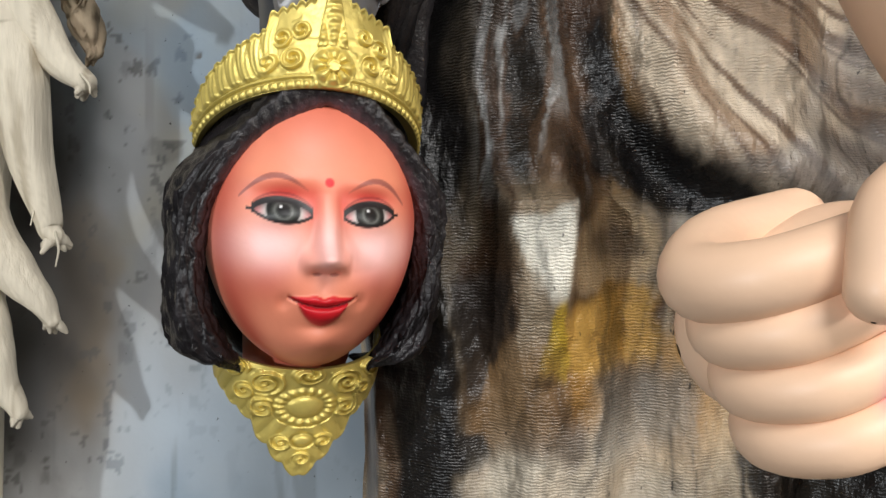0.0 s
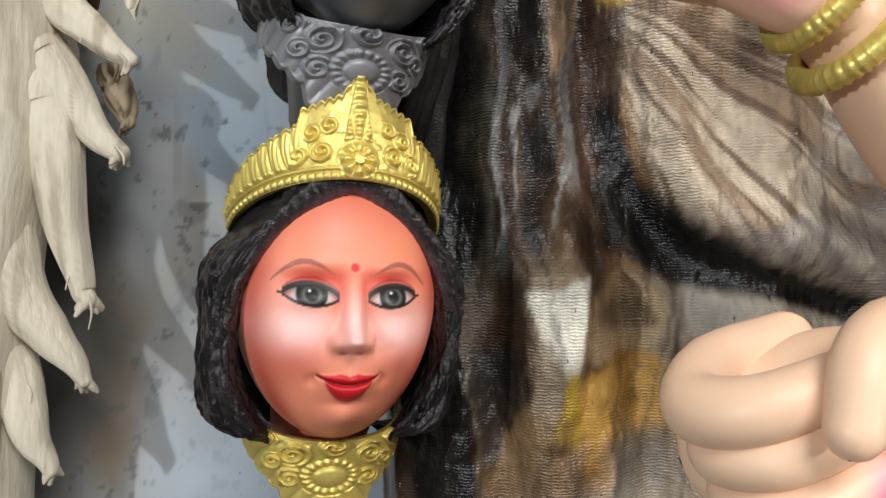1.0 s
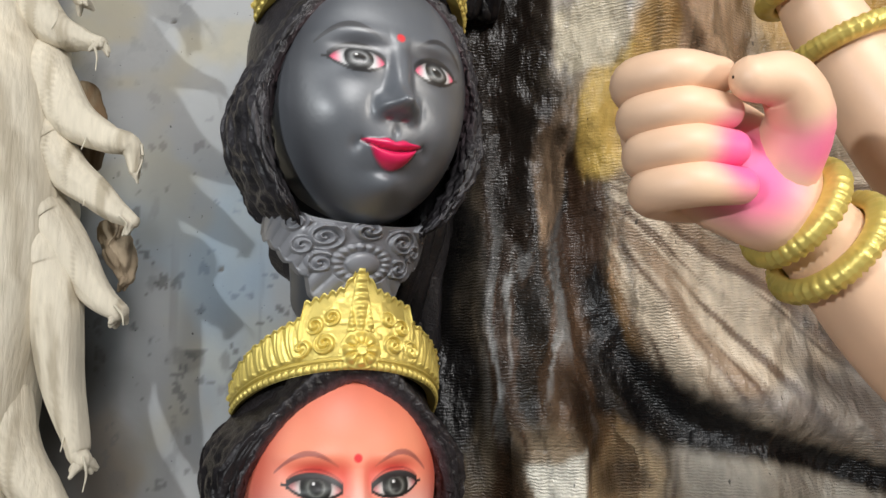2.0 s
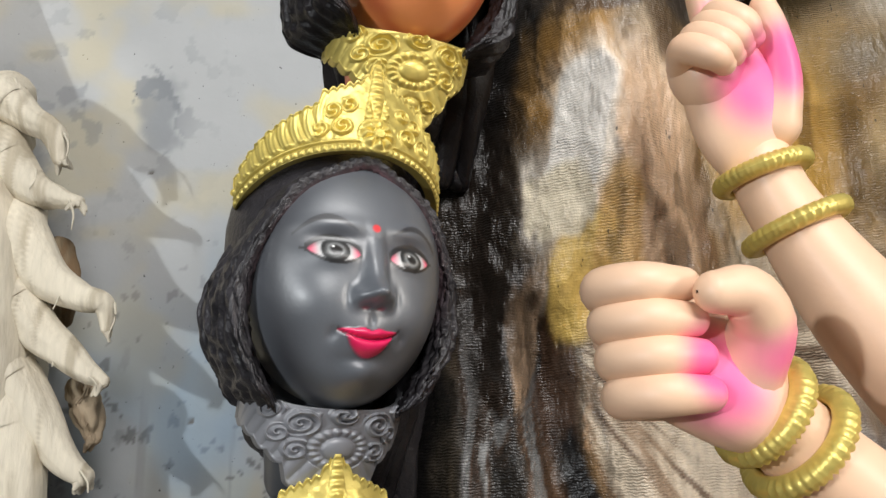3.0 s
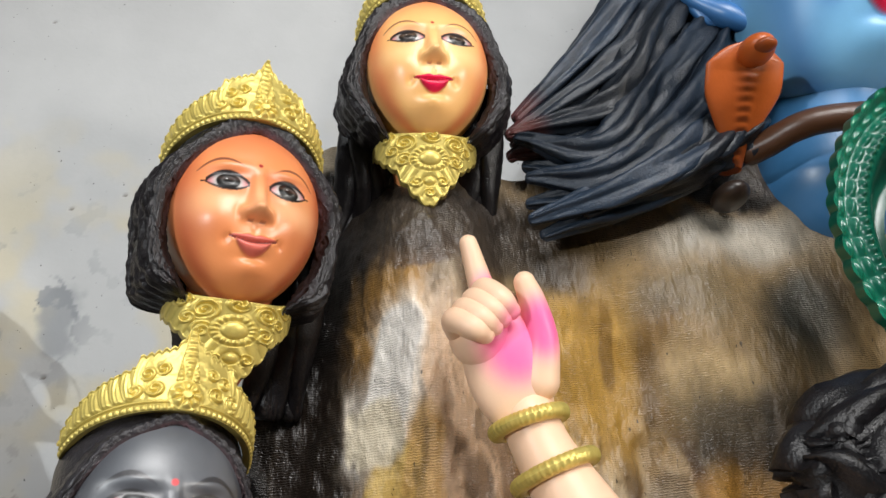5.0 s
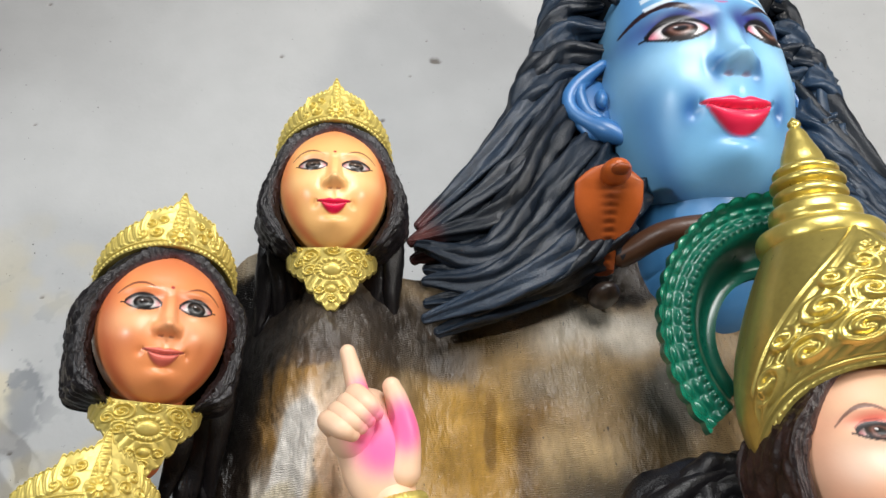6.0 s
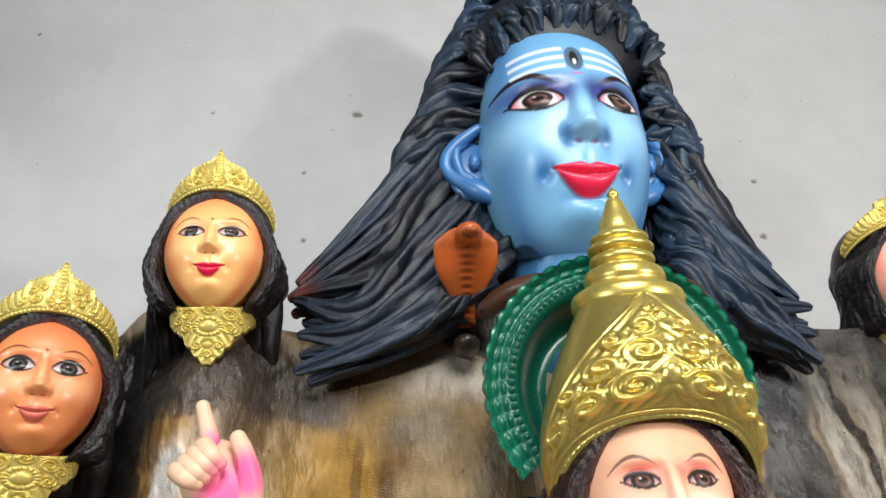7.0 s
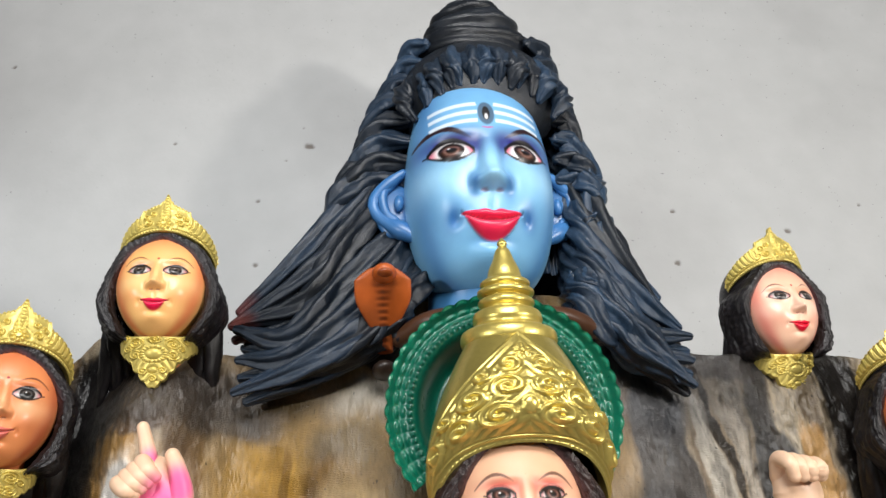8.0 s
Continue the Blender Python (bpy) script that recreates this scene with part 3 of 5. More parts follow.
# ---- wall, floor, room ----
def room():
    bld = Build()
    x, z = np.meshgrid(np.concatenate([np.linspace(-2.2, -0.8, 20), np.linspace(-0.79, 1.9, 820), np.linspace(1.92, 3.0, 16)]), np.concatenate([np.linspace(0, 0.9, 12), np.linspace(0.905, 3.0, 620), np.linspace(3.02, 3.6, 8)]))
    base = np.broadcast_to(c(172, 173, 173), x.shape + (3,)).copy()
    base = mix(base, c(186, 176, 146), 0.6 * sstep(0.2, 0.8, fbm(x * 7, z * 8, 5)) * sstep(0.25, -0.1, x) * sstep(2.35, 2.05, z))
    # lower wall dimmed grey-blue with pale lit patches: shade and light as colour
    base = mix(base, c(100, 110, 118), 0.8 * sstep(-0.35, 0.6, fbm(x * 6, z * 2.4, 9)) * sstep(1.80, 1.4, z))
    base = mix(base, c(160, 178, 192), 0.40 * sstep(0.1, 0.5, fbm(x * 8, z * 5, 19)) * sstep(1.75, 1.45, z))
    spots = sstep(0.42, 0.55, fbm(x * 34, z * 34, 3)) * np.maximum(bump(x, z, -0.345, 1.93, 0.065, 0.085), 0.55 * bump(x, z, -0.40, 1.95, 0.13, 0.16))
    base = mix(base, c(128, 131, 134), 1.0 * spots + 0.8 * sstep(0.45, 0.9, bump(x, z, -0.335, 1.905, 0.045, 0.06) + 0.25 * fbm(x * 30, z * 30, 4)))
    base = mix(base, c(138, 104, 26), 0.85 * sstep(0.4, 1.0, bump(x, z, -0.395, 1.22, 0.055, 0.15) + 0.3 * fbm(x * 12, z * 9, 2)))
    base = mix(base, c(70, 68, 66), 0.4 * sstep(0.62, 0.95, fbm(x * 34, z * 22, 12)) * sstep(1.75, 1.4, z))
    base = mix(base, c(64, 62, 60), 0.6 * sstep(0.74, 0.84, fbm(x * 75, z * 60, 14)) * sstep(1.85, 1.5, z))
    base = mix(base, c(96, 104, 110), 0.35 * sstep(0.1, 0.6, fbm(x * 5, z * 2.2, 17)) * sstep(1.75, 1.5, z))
    # pale blue light low on the wall, put into its colour
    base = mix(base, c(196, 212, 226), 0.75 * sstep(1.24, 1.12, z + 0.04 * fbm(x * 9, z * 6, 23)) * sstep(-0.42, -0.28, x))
    # brown stain behind the roots, with the shade there put into the colour
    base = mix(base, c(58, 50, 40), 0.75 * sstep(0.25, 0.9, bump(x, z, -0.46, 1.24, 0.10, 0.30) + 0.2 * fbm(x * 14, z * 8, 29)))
    # blue-grey wash that deepens the shadow on the lower wall
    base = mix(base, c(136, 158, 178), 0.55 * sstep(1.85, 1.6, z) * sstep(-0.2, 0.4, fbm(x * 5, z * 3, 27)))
    base = mix(base, c(150, 150, 150), 0.35 * sstep(0.1, 0.9, fbm(x * 2.2, z * 2.6, 37)))
    rng = random.Random(12)
    chips = [(0.347, 2.623, 0.009), (1.173, 2.281, 0.006), (0.24, 2.30, 0.005), (1.45, 2.36, 0.006), (1.19, 2.42, 0.005)] + [(rng.uniform(-0.6, 1.7), rng.uniform(1.5, 2.9), rng.uniform(0.002, 0.0045)) for _ in range(26)]
    y = 0.868 + 0.004 * fbm(x * 1.5, z * 1.5, 1)
    for cx, cz, r in chips:
        hole = sstep(1.5, 0.7, np.hypot((x - cx) / r, (z - cz) / r * 1.2) + 0.3 * vnoise(x * 200, z * 200, 8))
        base = mix(base, c(92, 84, 76), 0.85 * hole)
        y = y + 0.004 * hole
    drip = sstep(0.55, 0.75, fbm(x * 40, z * 2.0, 15)) * sstep(1.65, 1.45, z) * sstep(-0.05, -0.15, x)
    base = mix(base, c(96, 98, 100), 0.3 * drip)
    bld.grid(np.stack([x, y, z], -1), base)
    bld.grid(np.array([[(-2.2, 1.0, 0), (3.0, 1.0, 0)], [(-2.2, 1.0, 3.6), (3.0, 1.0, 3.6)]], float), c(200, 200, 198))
    tagged(bld.finish("wall_north", [WALL]), "pale grey painted plaster wall with stains, drips and painted-in shade", "wall", kind="structure")
    # unseen floor, ceiling and walls added to close the room
    for name, a, b in (("floor", (-2.2, -3, -0.1), (3, 1, 0)), ("ceiling", (-2.2, -3, 3.6), (3, 1, 3.7)), ("wall_west", (-2.3, -3, 0), (-2.2, 1, 3.6)), ("wall_east", (3.0, -3, 0), (3.1, 1, 3.6)), ("wall_south", (-2.2, -3.1, 0), (3, -3, 3.6))):
        bm = bmesh.new()
        bmesh.ops.create_cube(bm, size=1, matrix=Matrix.Translation((Vector(a) + Vector(b)) / 2) @ Matrix.Diagonal((*(Vector(b) - Vector(a)), 1)))
        me = bpy.data.meshes.new(name)
        bm.to_mesh(me)
        me.materials.append(FLOOR if name == "floor" else PLAIN)
        tagged(new(name, me), "grey cement floor of the workshop" if name == "floor" else "plain unseen dark painted " + name.split("_")[0] + " of the workshop", name.split("_")[0], kind="structure")


# kept dark so that the unseen walls bounce little light
PLAIN = material("plain_wall_paint", rough=0.8, base=(0.11, 0.115, 0.12), grain=0.05, grain_scale=6)
room()


# ---- the relief: a body of painted plaster on sacking ----
def relief_body():
    bld = Build()
    s, t = np.meshgrid(np.linspace(0, 1, 660), np.concatenate([np.linspace(0, 0.5, 40), np.linspace(0.502, 1, 600)]))
    left = -0.085 + 0.055 * sstep(0.58, 0.94, t) + 0.012 * fbm(t * 7, t * 0 + 3, 2)
    right = 1.47
    x = left + (right - left) * s
    cx = np.abs(x - 0.70)
    top = 2.10 - 0.095 * sstep(0.1, 0.4, cx) - 0.03 * sstep(0.55, 0.75, cx) - 0.03 * sstep(0.9, 1.0, x) + 0.05 * np.exp(-((x - 0.07) / 0.06) ** 2)
    z = top * t
    mirror = np.where(x > 0.7, 1.4 - x, x)
    folds = 0.016 * np.sin(x * 48 + 2.2 * np.sin(z * 3.1) + 3.0 * vnoise(x * 4, z * 2.2, 8)) * sstep(1.76, 1.50, z)
    folds += 0.012 * np.sin(x * 95 + 5 * vnoise(x * 6, z * 2.6, 5)) * sstep(1.72, 1.45, z) * 0.6
    y = 0.592 - 0.8 * folds - 0.012 * fbm(x * 9, z * 6, 4)
    y -= (0.10 - 0.08 * sstep(0.6, 0.8, x)) * bump(mirror, z, 0.165, 1.83, 0.085, np.where(z < 1.83, 0.30, 0.15))
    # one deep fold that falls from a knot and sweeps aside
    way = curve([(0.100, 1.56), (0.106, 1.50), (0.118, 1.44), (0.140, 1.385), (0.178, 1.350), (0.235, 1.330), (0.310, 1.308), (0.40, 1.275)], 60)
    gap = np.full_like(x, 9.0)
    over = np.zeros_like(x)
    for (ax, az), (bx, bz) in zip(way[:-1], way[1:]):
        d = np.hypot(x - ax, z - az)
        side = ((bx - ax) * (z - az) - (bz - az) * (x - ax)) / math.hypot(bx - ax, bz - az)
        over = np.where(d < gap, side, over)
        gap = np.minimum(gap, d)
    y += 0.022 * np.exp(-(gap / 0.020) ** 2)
    y -= 0.018 * np.exp(-((over - 0.035) / 0.03) ** 2) * (gap < 0.3) * sstep(1.60, 1.50, z) * sstep(1.2, 1.3, z) * sstep(0.5, 0.3, x)
    y -= 0.02 * bump(x, z, 0.70, 1.7, 0.35, 0.3)
    y -= 0.024 * sstep(0.034, 0.048, x) * sstep(0.101, 0.088, x - 0.1 * (z - 1.31)) * sstep(1.20, 1.30, z) * sstep(1.347, 1.330, z)
    y -= 0.05 * np.maximum(0, np.exp(-((x - 0.075 - 0.05 * (1.35 - z)) / 0.035) ** 2)) * sstep(1.42, 1.36, z) * sstep(0.9, 1.3, z)
    edge = sstep(0.0, 0.020, s) * sstep(1.0, 0.96, s) * sstep(1.0, 0.982, t)
    y = y + 0.20 * (1 - edge)
    calm = sstep(1.62, 1.74, z) * sstep(0.22, 0.30, x) * sstep(0.98, 0.86, x)
    y -= 0.0025 * (1 - 0.85 * calm) * fbm(x * 60, z * 45, 6, 3)
    # sprayed and brushed paint, with some shadow and lamp light put into the colour
    warp = x + 0.012 * fbm(x * 14, z * 7, 60) + 0.009 * (1 - 0.9 * calm) * fbm(x * 50, z * 16, 61)
    wz = z + 0.014 * fbm(x * 16, z * 9, 62)
    streak = fbm(warp * 30, z * 2.6, 21)
    fine = (1 - 0.85 * calm) * fbm(warp * 110, z * 9, 22)
    col = np.broadcast_to(c(150, 134, 112), x.shape + (3,)).copy()
    col = mix(col, c(74, 54, 38), sstep(0.0, 0.7, streak))
    col = mix(col, c(206, 190, 164), 0.9 * sstep(0.1, 0.8, fbm(warp * 22 + 3, z * 3.2, 33)))
    col = mix(col, c(176, 128, 54), 0.7 * sstep(0.1, 0.7, fbm(x * 8, z * 5, 41)))
    high = sstep(1.70, 1.90, z)
    soft = fbm(x * 6, z * 6, 77, 3)
    col = mix(col, mix(np.broadcast_to(c(116, 94, 60), x.shape + (3,)), c(140, 114, 74), sstep(-0.3, 0.6, soft)), 0.92 * calm)
    col = mix(col, c(92, 80, 58), 0.6 * high * (1 - calm))

    def blot(x0, z0, sx, sz, tone, a=1.0, skew=0.0, soft=0.17):
        nonlocal col
        g = np.exp(-np.abs((warp - skew * (z - z0) - x0) / sx) ** 2.6 - np.abs((wz - z0) / sz) ** 2.6)
        col = mix(col, tone, a * sstep(0.5 - soft, 0.5 + soft, g + 0.10 * fine))
    dark, blackish, ash = c(16, 14, 14), c(40, 36, 34), c(150, 166, 176)
    tan, cream, ochre, umber = c(176, 148, 120), c(222, 212, 194), c(184, 142, 70), c(64, 46, 34)
    theta = np.arctan2(x - 0.085, 1.57 - z)
    radial = np.hypot(x - 0.085, z - 1.57)
    drape = sstep(0.0, 0.03, over) * sstep(1.60, 1.50, z) * sstep(1.26, 1.32, z) * sstep(0.48, 0.38, x)
    tone = mix(np.broadcast_to(c(150, 128, 106), x.shape + (3,)), c(204, 188, 166), sstep(0.0, 0.6, fbm(theta * 9, radial * 5, 71)))
    tone = mix(tone, c(84, 58, 42), 0.85 * sstep(0.12, 0.5, fbm(theta * 26, radial * 4, 72)))
    tone = mix(tone, c(150, 148, 146), 0.6 * sstep(0.1, 0.6, fbm(x * 9, z * 9, 73)))
    col = mix(col, tone, 0.9 * drape)
    shelf = sstep(0.0, -0.02, over) * sstep(-0.075, -0.045, over) * sstep(0.15, 0.19, x)
    col = mix(col, c(186, 180, 168), 0.75 * shelf)
    comb = fbm(warp * 52 + 0.5 * z, z * 1.7, 88) + 0.35 * fine
    lines = mix(np.broadcast_to(c(70, 52, 40), x.shape + (3,)), c(158, 160, 160), sstep(0.15, 0.55, comb))
    lines = mix(mix(lines, c(176, 140, 108), sstep(0.2, 0.6, fbm(warp * 44, z * 1.5, 91)) * sstep(0.05, 0.09, x)), dark, sstep(-0.12, -0.45, comb))
    col = mix(col, lines, 0.95 * sstep(0.015, 0.03, x) * sstep(0.138, 0.120, x) * sstep(1.325, 1.36, z) * sstep(1.64, 1.55, z))
    # near-black along the fold's hollow
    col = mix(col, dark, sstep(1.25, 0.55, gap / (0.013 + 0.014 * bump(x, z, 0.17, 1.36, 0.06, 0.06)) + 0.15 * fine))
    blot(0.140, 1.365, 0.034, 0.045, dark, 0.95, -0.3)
    # cream knob, lightened in its colour for light through the gaps
    knob = sstep(0.0, 0.006, warp - 0.042 - 0.32 * np.clip(1.325 - z, 0, 1)) * sstep(0.092, 0.087, x - 0.1 * (z - 1.31)) * sstep(1.255, 1.275, z) * sstep(1.340, 1.333, wz)
    col = mix(col, c(216, 212, 198), knob)
    blot(0.120, 1.29, 0.035, 0.030, c(196, 170, 132), 0.8)
    # small slanting shadow beside the knob, painted in
    blot(0.132, 1.290, 0.022, 0.012, umber, 0.6, -0.9, 0.4)
    blot(0.120, 1.235, 0.050, 0.032, ochre, 0.9)
    blot(0.076, 1.235, 0.010, 0.035, c(176, 146, 44), 0.9)
    blot(0.160, 1.175, 0.060, 0.040, c(104, 108, 108), 0.7, 0.0, 0.4)
    blot(0.045, 1.19, 0.040, 0.05, c(120, 92, 60), 0.8, 0.0, 0.35)
    blot(0.020, 1.150, 0.020, 0.018, dark, 0.95)
    blot(0.06, 1.115, 0.06, 0.030, c(196, 184, 164), 0.8, 0.0, 0.4)
    blot(0.29, 1.13, 0.08, 0.05, dark, 0.95)
    col = mix(col, cream, 0.4 * sstep(1.19, 1.11, z) * sstep(0.02, 0.06, x) * sstep(0.24, 0.16, x))
    # near-black along the left edge
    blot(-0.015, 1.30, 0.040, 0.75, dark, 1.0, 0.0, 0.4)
    blot(0.030, 1.24, 0.014, 0.06, blackish, 0.85)
    # the heads' cast shadow, put into the colour here too
    blot(0.05, 1.66, 0.055, 0.22, dark, 0.95, 0.0, 0.4)
    blot(0.085, 1.55, 0.016, 0.07, tan, 0.8, 0.2)
    blot(0.113, 1.53, 0.010, 0.09, umber, 0.9)
    blot(0.190, 1.66, 0.050, 0.13, c(204, 172, 142), 0.9, 0.0, 0.4)
    # soft first coat of the lamp-lit patch, its light put into the colour
    blot(0.128, 1.71, 0.032, 0.09, c(230, 218, 202), 1.0, 0.25, 0.32)
    blot(0.130, 1.60, 0.026, 0.05, c(192, 160, 84), 0.85)
    blot(0.215, 1.56, 0.014, 0.09, umber, 0.6, -0.2)
    blot(0.250, 1.56, 0.014, 0.12, c(110, 84, 62), 0.6, -0.2)
    blot(0.345, 1.72, 0.085, 0.11, c(182, 140, 62), 0.9, 0.0, 0.45)
    blot(0.425, 1.74, 0.020, 0.09, c(104, 76, 36), 0.75, 0.1, 0.45)
    blot(0.37, 1.76, 0.010, 0.06, c(110, 80, 34), 0.7)
    blot(0.48, 1.70, 0.05, 0.05, c(196, 168, 122), 0.85, 0.0, 0.45)
    blot(0.46, 1.81, 0.06, 0.04, c(96, 84, 62), 0.7, 0.0, 0.45)
    # greyed cream, with the sheen there put into the colour
    blot(0.53, 1.885, 0.11, 0.040, c(150, 148, 140), 0.7, 0.0, 0.45)
    blot(0.24, 1.90, 0.14, 0.050, blackish, 0.9, 0.0, 0.45)
    blot(0.29, 1.845, 0.08, 0.030, blackish, 0.8, 0.0, 0.45)
    blot(0.17, 1.84, 0.05, 0.025, umber, 0.8)
    blot(0.08, 1.90, 0.07, 0.09, dark, 1.0)
    blot(0.38, 1.93, 0.05, 0.03, c(78, 92, 104), 0.7)
    blot(0.42, 1.965, 0.14, 0.028, dark, 0.95)
    blot(0.56, 1.95, 0.08, 0.028, blackish, 0.9)
    blot(0.95, 1.95, 0.10, 0.06, c(40, 46, 54), 0.95)
    # shadow of the goddess on the torso, put into the colour
    blot(0.50, 1.66, 0.08, 0.06, c(36, 32, 26), 0.9, 0.0, 0.45)
    blot(0.57, 1.99, 0.17, 0.022, blackish, 0.9)
    # shadow of the crown's disc, painted as a dark blot
    blot(0.585, 1.78, 0.055, 0.07, c(38, 44, 42), 0.9, 0.0, 0.45)
    blot(0.96, 1.78, 0.05, 0.25, c(48, 48, 50), 0.9)
    blot(1.03, 1.75, 0.018, 0.14, c(178, 172, 160), 0.85)
    blot(1.08, 1.74, 0.016, 0.12, c(160, 152, 140), 0.8)
    blot(0.98, 1.90, 0.17, 0.10, c(52, 54, 58), 0.75, 0.0, 0.45)
    blot(1.055, 1.78, 0.008, 0.2, dark, 0.9)
    blot(1.19, 1.74, 0.030, 0.09, c(176, 136, 84), 0.9)
    blot(1.125, 1.76, 0.03, 0.22, dark, 0.95)
    blot(1.27, 1.76, 0.05, 0.25, dark, 0.95)
    blot(1.10, 1.93, 0.12, 0.04, blackish, 0.9)
    # heads' cast shadow put into the colour, with a smoky brown below the necklace
    blot(0.055, 1.70, 0.050, 0.20, c(32, 25, 20), 0.95, 0.0, 0.35)
    blot(0.150, 1.868, 0.10, 0.045, c(58, 50, 42), 0.85, 0.0, 0.45)
    blot(0.060, 1.83, 0.06, 0.10, dark, 0.95, 0.0, 0.4)
    # cream patch, lightened in colour where lamp light passes the heads
    patch = np.exp(-np.abs((x + 0.3 * (warp - x) - 0.22 * (z - 1.715) - 0.130) / 0.023) ** 4 - np.abs((z - 1.712) / 0.070) ** 4)
    calm = np.maximum(calm, patch)
    col = mix(col, c(204, 198, 190), sstep(0.35, 0.6, patch))
    blot(0.112, 1.66, 0.022, 0.035, c(196, 184, 160), 0.95, 0.0, 0.15)
    blot(0.155, 1.62, 0.022, 0.06, c(186, 146, 84), 0.8)
    col = col * (1 - 0.45 * sstep(0.35, 0.9, fine) * (1 - 0.75 * calm))[..., None]
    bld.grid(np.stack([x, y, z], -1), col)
    tagged(bld.finish("torso_relief", [BARK]), "large plaster-and-sacking torso, spray-painted brown, ochre, cream and black, with painted-in shadows", "statue")


relief_body()


# ---- the blue head ----
def stripes(x, z, col):
    white = c(214, 226, 236)
    for z0 in (0.0465, 0.0375, 0.0285):
        w = sstep(0.0026, 0.0014, np.abs(z - z0 + 1.6 * x * x)) * (np.abs(x) > 0.0065) * (np.abs(x) < 0.041)
        col = mix(col, white, 0.9 * w)
    col = mix(col, c(70, 96, 120), sstep(0.0068, 0.0055, np.hypot(x, (z - 0.036) * 0.5)))
    col = mix(col, c(16, 14, 18), sstep(0.0046, 0.0038, np.hypot(x * 1.5, (z - 0.036) * 0.55)))
    col = mix(col, c(220, 220, 220), sstep(0.0016, 0.0008, np.hypot(x, (z - 0.0325) * 0.4)))
    col = mix(col, c(196, 40, 120), 0.8 * sstep(0.0009, 0.0003, np.abs(z - 0.0205 - 40 * x * x)) * (np.abs(x) < 0.004))
    return col


BLUE = dict(skin=c(116, 174, 214), blush_shade=c(52, 108, 172), rim=0.8, brow_glow=0.3, cheek=0.0, glow=c(166, 212, 238), lid=c(44, 42, 116), lid_a=1.2, lid_k=1.55, brow=c(40, 20, 26), brow_t=0.0017, brow_a=1.0, brow_up=0.010, brow_z=0.0125, liner=c(14, 10, 16), iris=c(84, 50, 38), lip=c(236, 36, 78), extra=stripes, mouth=0.0215, full=1.12, low_w=0.92, smile=15.0, nose=0.72, narrow=0.06, rim_from=0.5, shade=c(44, 98, 160), white=c(232, 228, 228), corner=c(226, 110, 140), bindi=None, open=0.0104, under=0.0070, eye_w=0.0150, nose_len=0.86, p_up=0.45, p_low=0.50)


def blue_head():
    m = placed((0.6975, 0.395, 2.234), 4, 2.29, pitch=-5, tall=0.94)
    mm = np.array(m)
    bld = Build()
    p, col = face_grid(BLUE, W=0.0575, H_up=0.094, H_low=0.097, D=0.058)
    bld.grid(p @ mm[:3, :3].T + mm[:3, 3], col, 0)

    def at(points):
        return [tuple(m @ Vector(q)) for q in points]
    ink, steel, blue = c(28, 32, 38), c(62, 92, 124), c(58, 112, 168)
    k = 2.25
    for sg in (-1, 1):
        e = np.linspace(0, 1, 9)
        rim = [(sg * (0.058 + 0.022 * math.sin(q * math.pi * 1.12)), -0.006 + 0.008 * math.sin(q * math.pi), 0.010 - 0.058 * q) for q in e]
        bld.tube(at(rim), [k * r for r in (0.0035, 0.0050, 0.0052, 0.0050, 0.0048, 0.0050, 0.0060, 0.0075, 0.0050)], blue, 0, sides=16, n=60)
        bld.ball(at([(sg * 0.065, 0.003, -0.018)])[0], (0.034, 0.014, 0.060), blue * 0.8, 0, 30)
        bld.tube(at([(sg * 0.066, -0.002, 0.000), (sg * 0.073, -0.002, -0.008), (sg * 0.071, -0.002, -0.024), (sg * 0.064, -0.004, -0.032)]), [0.006, 0.008, 0.008, 0.007], blue, 0, sides=12, n=30)
        bld.ball(at([(sg * 0.0615, -0.006, -0.018)])[0], (0.009, 0.011, 0.016), blue, 0, 16)
    bld.tube(at([(0, 0.012, -0.05), (0, 0.02, -0.085), (0, 0.03, -0.13)]), [0.098, 0.088, 0.098], c(60, 116, 164), 0, sides=36)
    rng = random.Random(4)
    # one moulded mass of hair, from the bun's foot to both shoulders, combed into strands
    zs = (2.095, 2.138, 2.192, 2.299, 2.396, 2.493, 2.546, 2.611)
    lx = (0.422, 0.412, 0.422, 0.472, 0.503, 0.553, 0.584, 0.637)
    rx = (0.906, 0.911, 0.906, 0.885, 0.868, 0.847, 0.831, 0.788)
    s, z = np.meshgrid(np.linspace(-1, 1, 420), np.linspace(2.095, 2.611, 220))
    left, right = np.interp(z, zs, lx), np.interp(z, zs, rx)
    x = (left + right) / 2 + (right - left) / 2 * s
    comb = s * 46 + 3.0 * vnoise(s * 5, z * 9, 31) + 7 * z * np.sign(s)
    y = 0.66 - 0.115 * np.sqrt(np.clip(1 - s ** 2, 0, 1)) - 0.011 * np.abs(np.sin(comb)) - 0.003 * np.sin(comb * 4.3)
    tone = mix(np.broadcast_to(ink, x.shape + (3,)), steel, 0.35 * sstep(0.0, 0.7, vnoise(s * 14, z * 12, 33)))
    bld.grid(np.stack([x, y, z], -1), tone, 1)
    back = np.stack([x, 0.67 + 0 * y, z], -1)[::6, ::6]
    bld.grid(back, ink, 1)
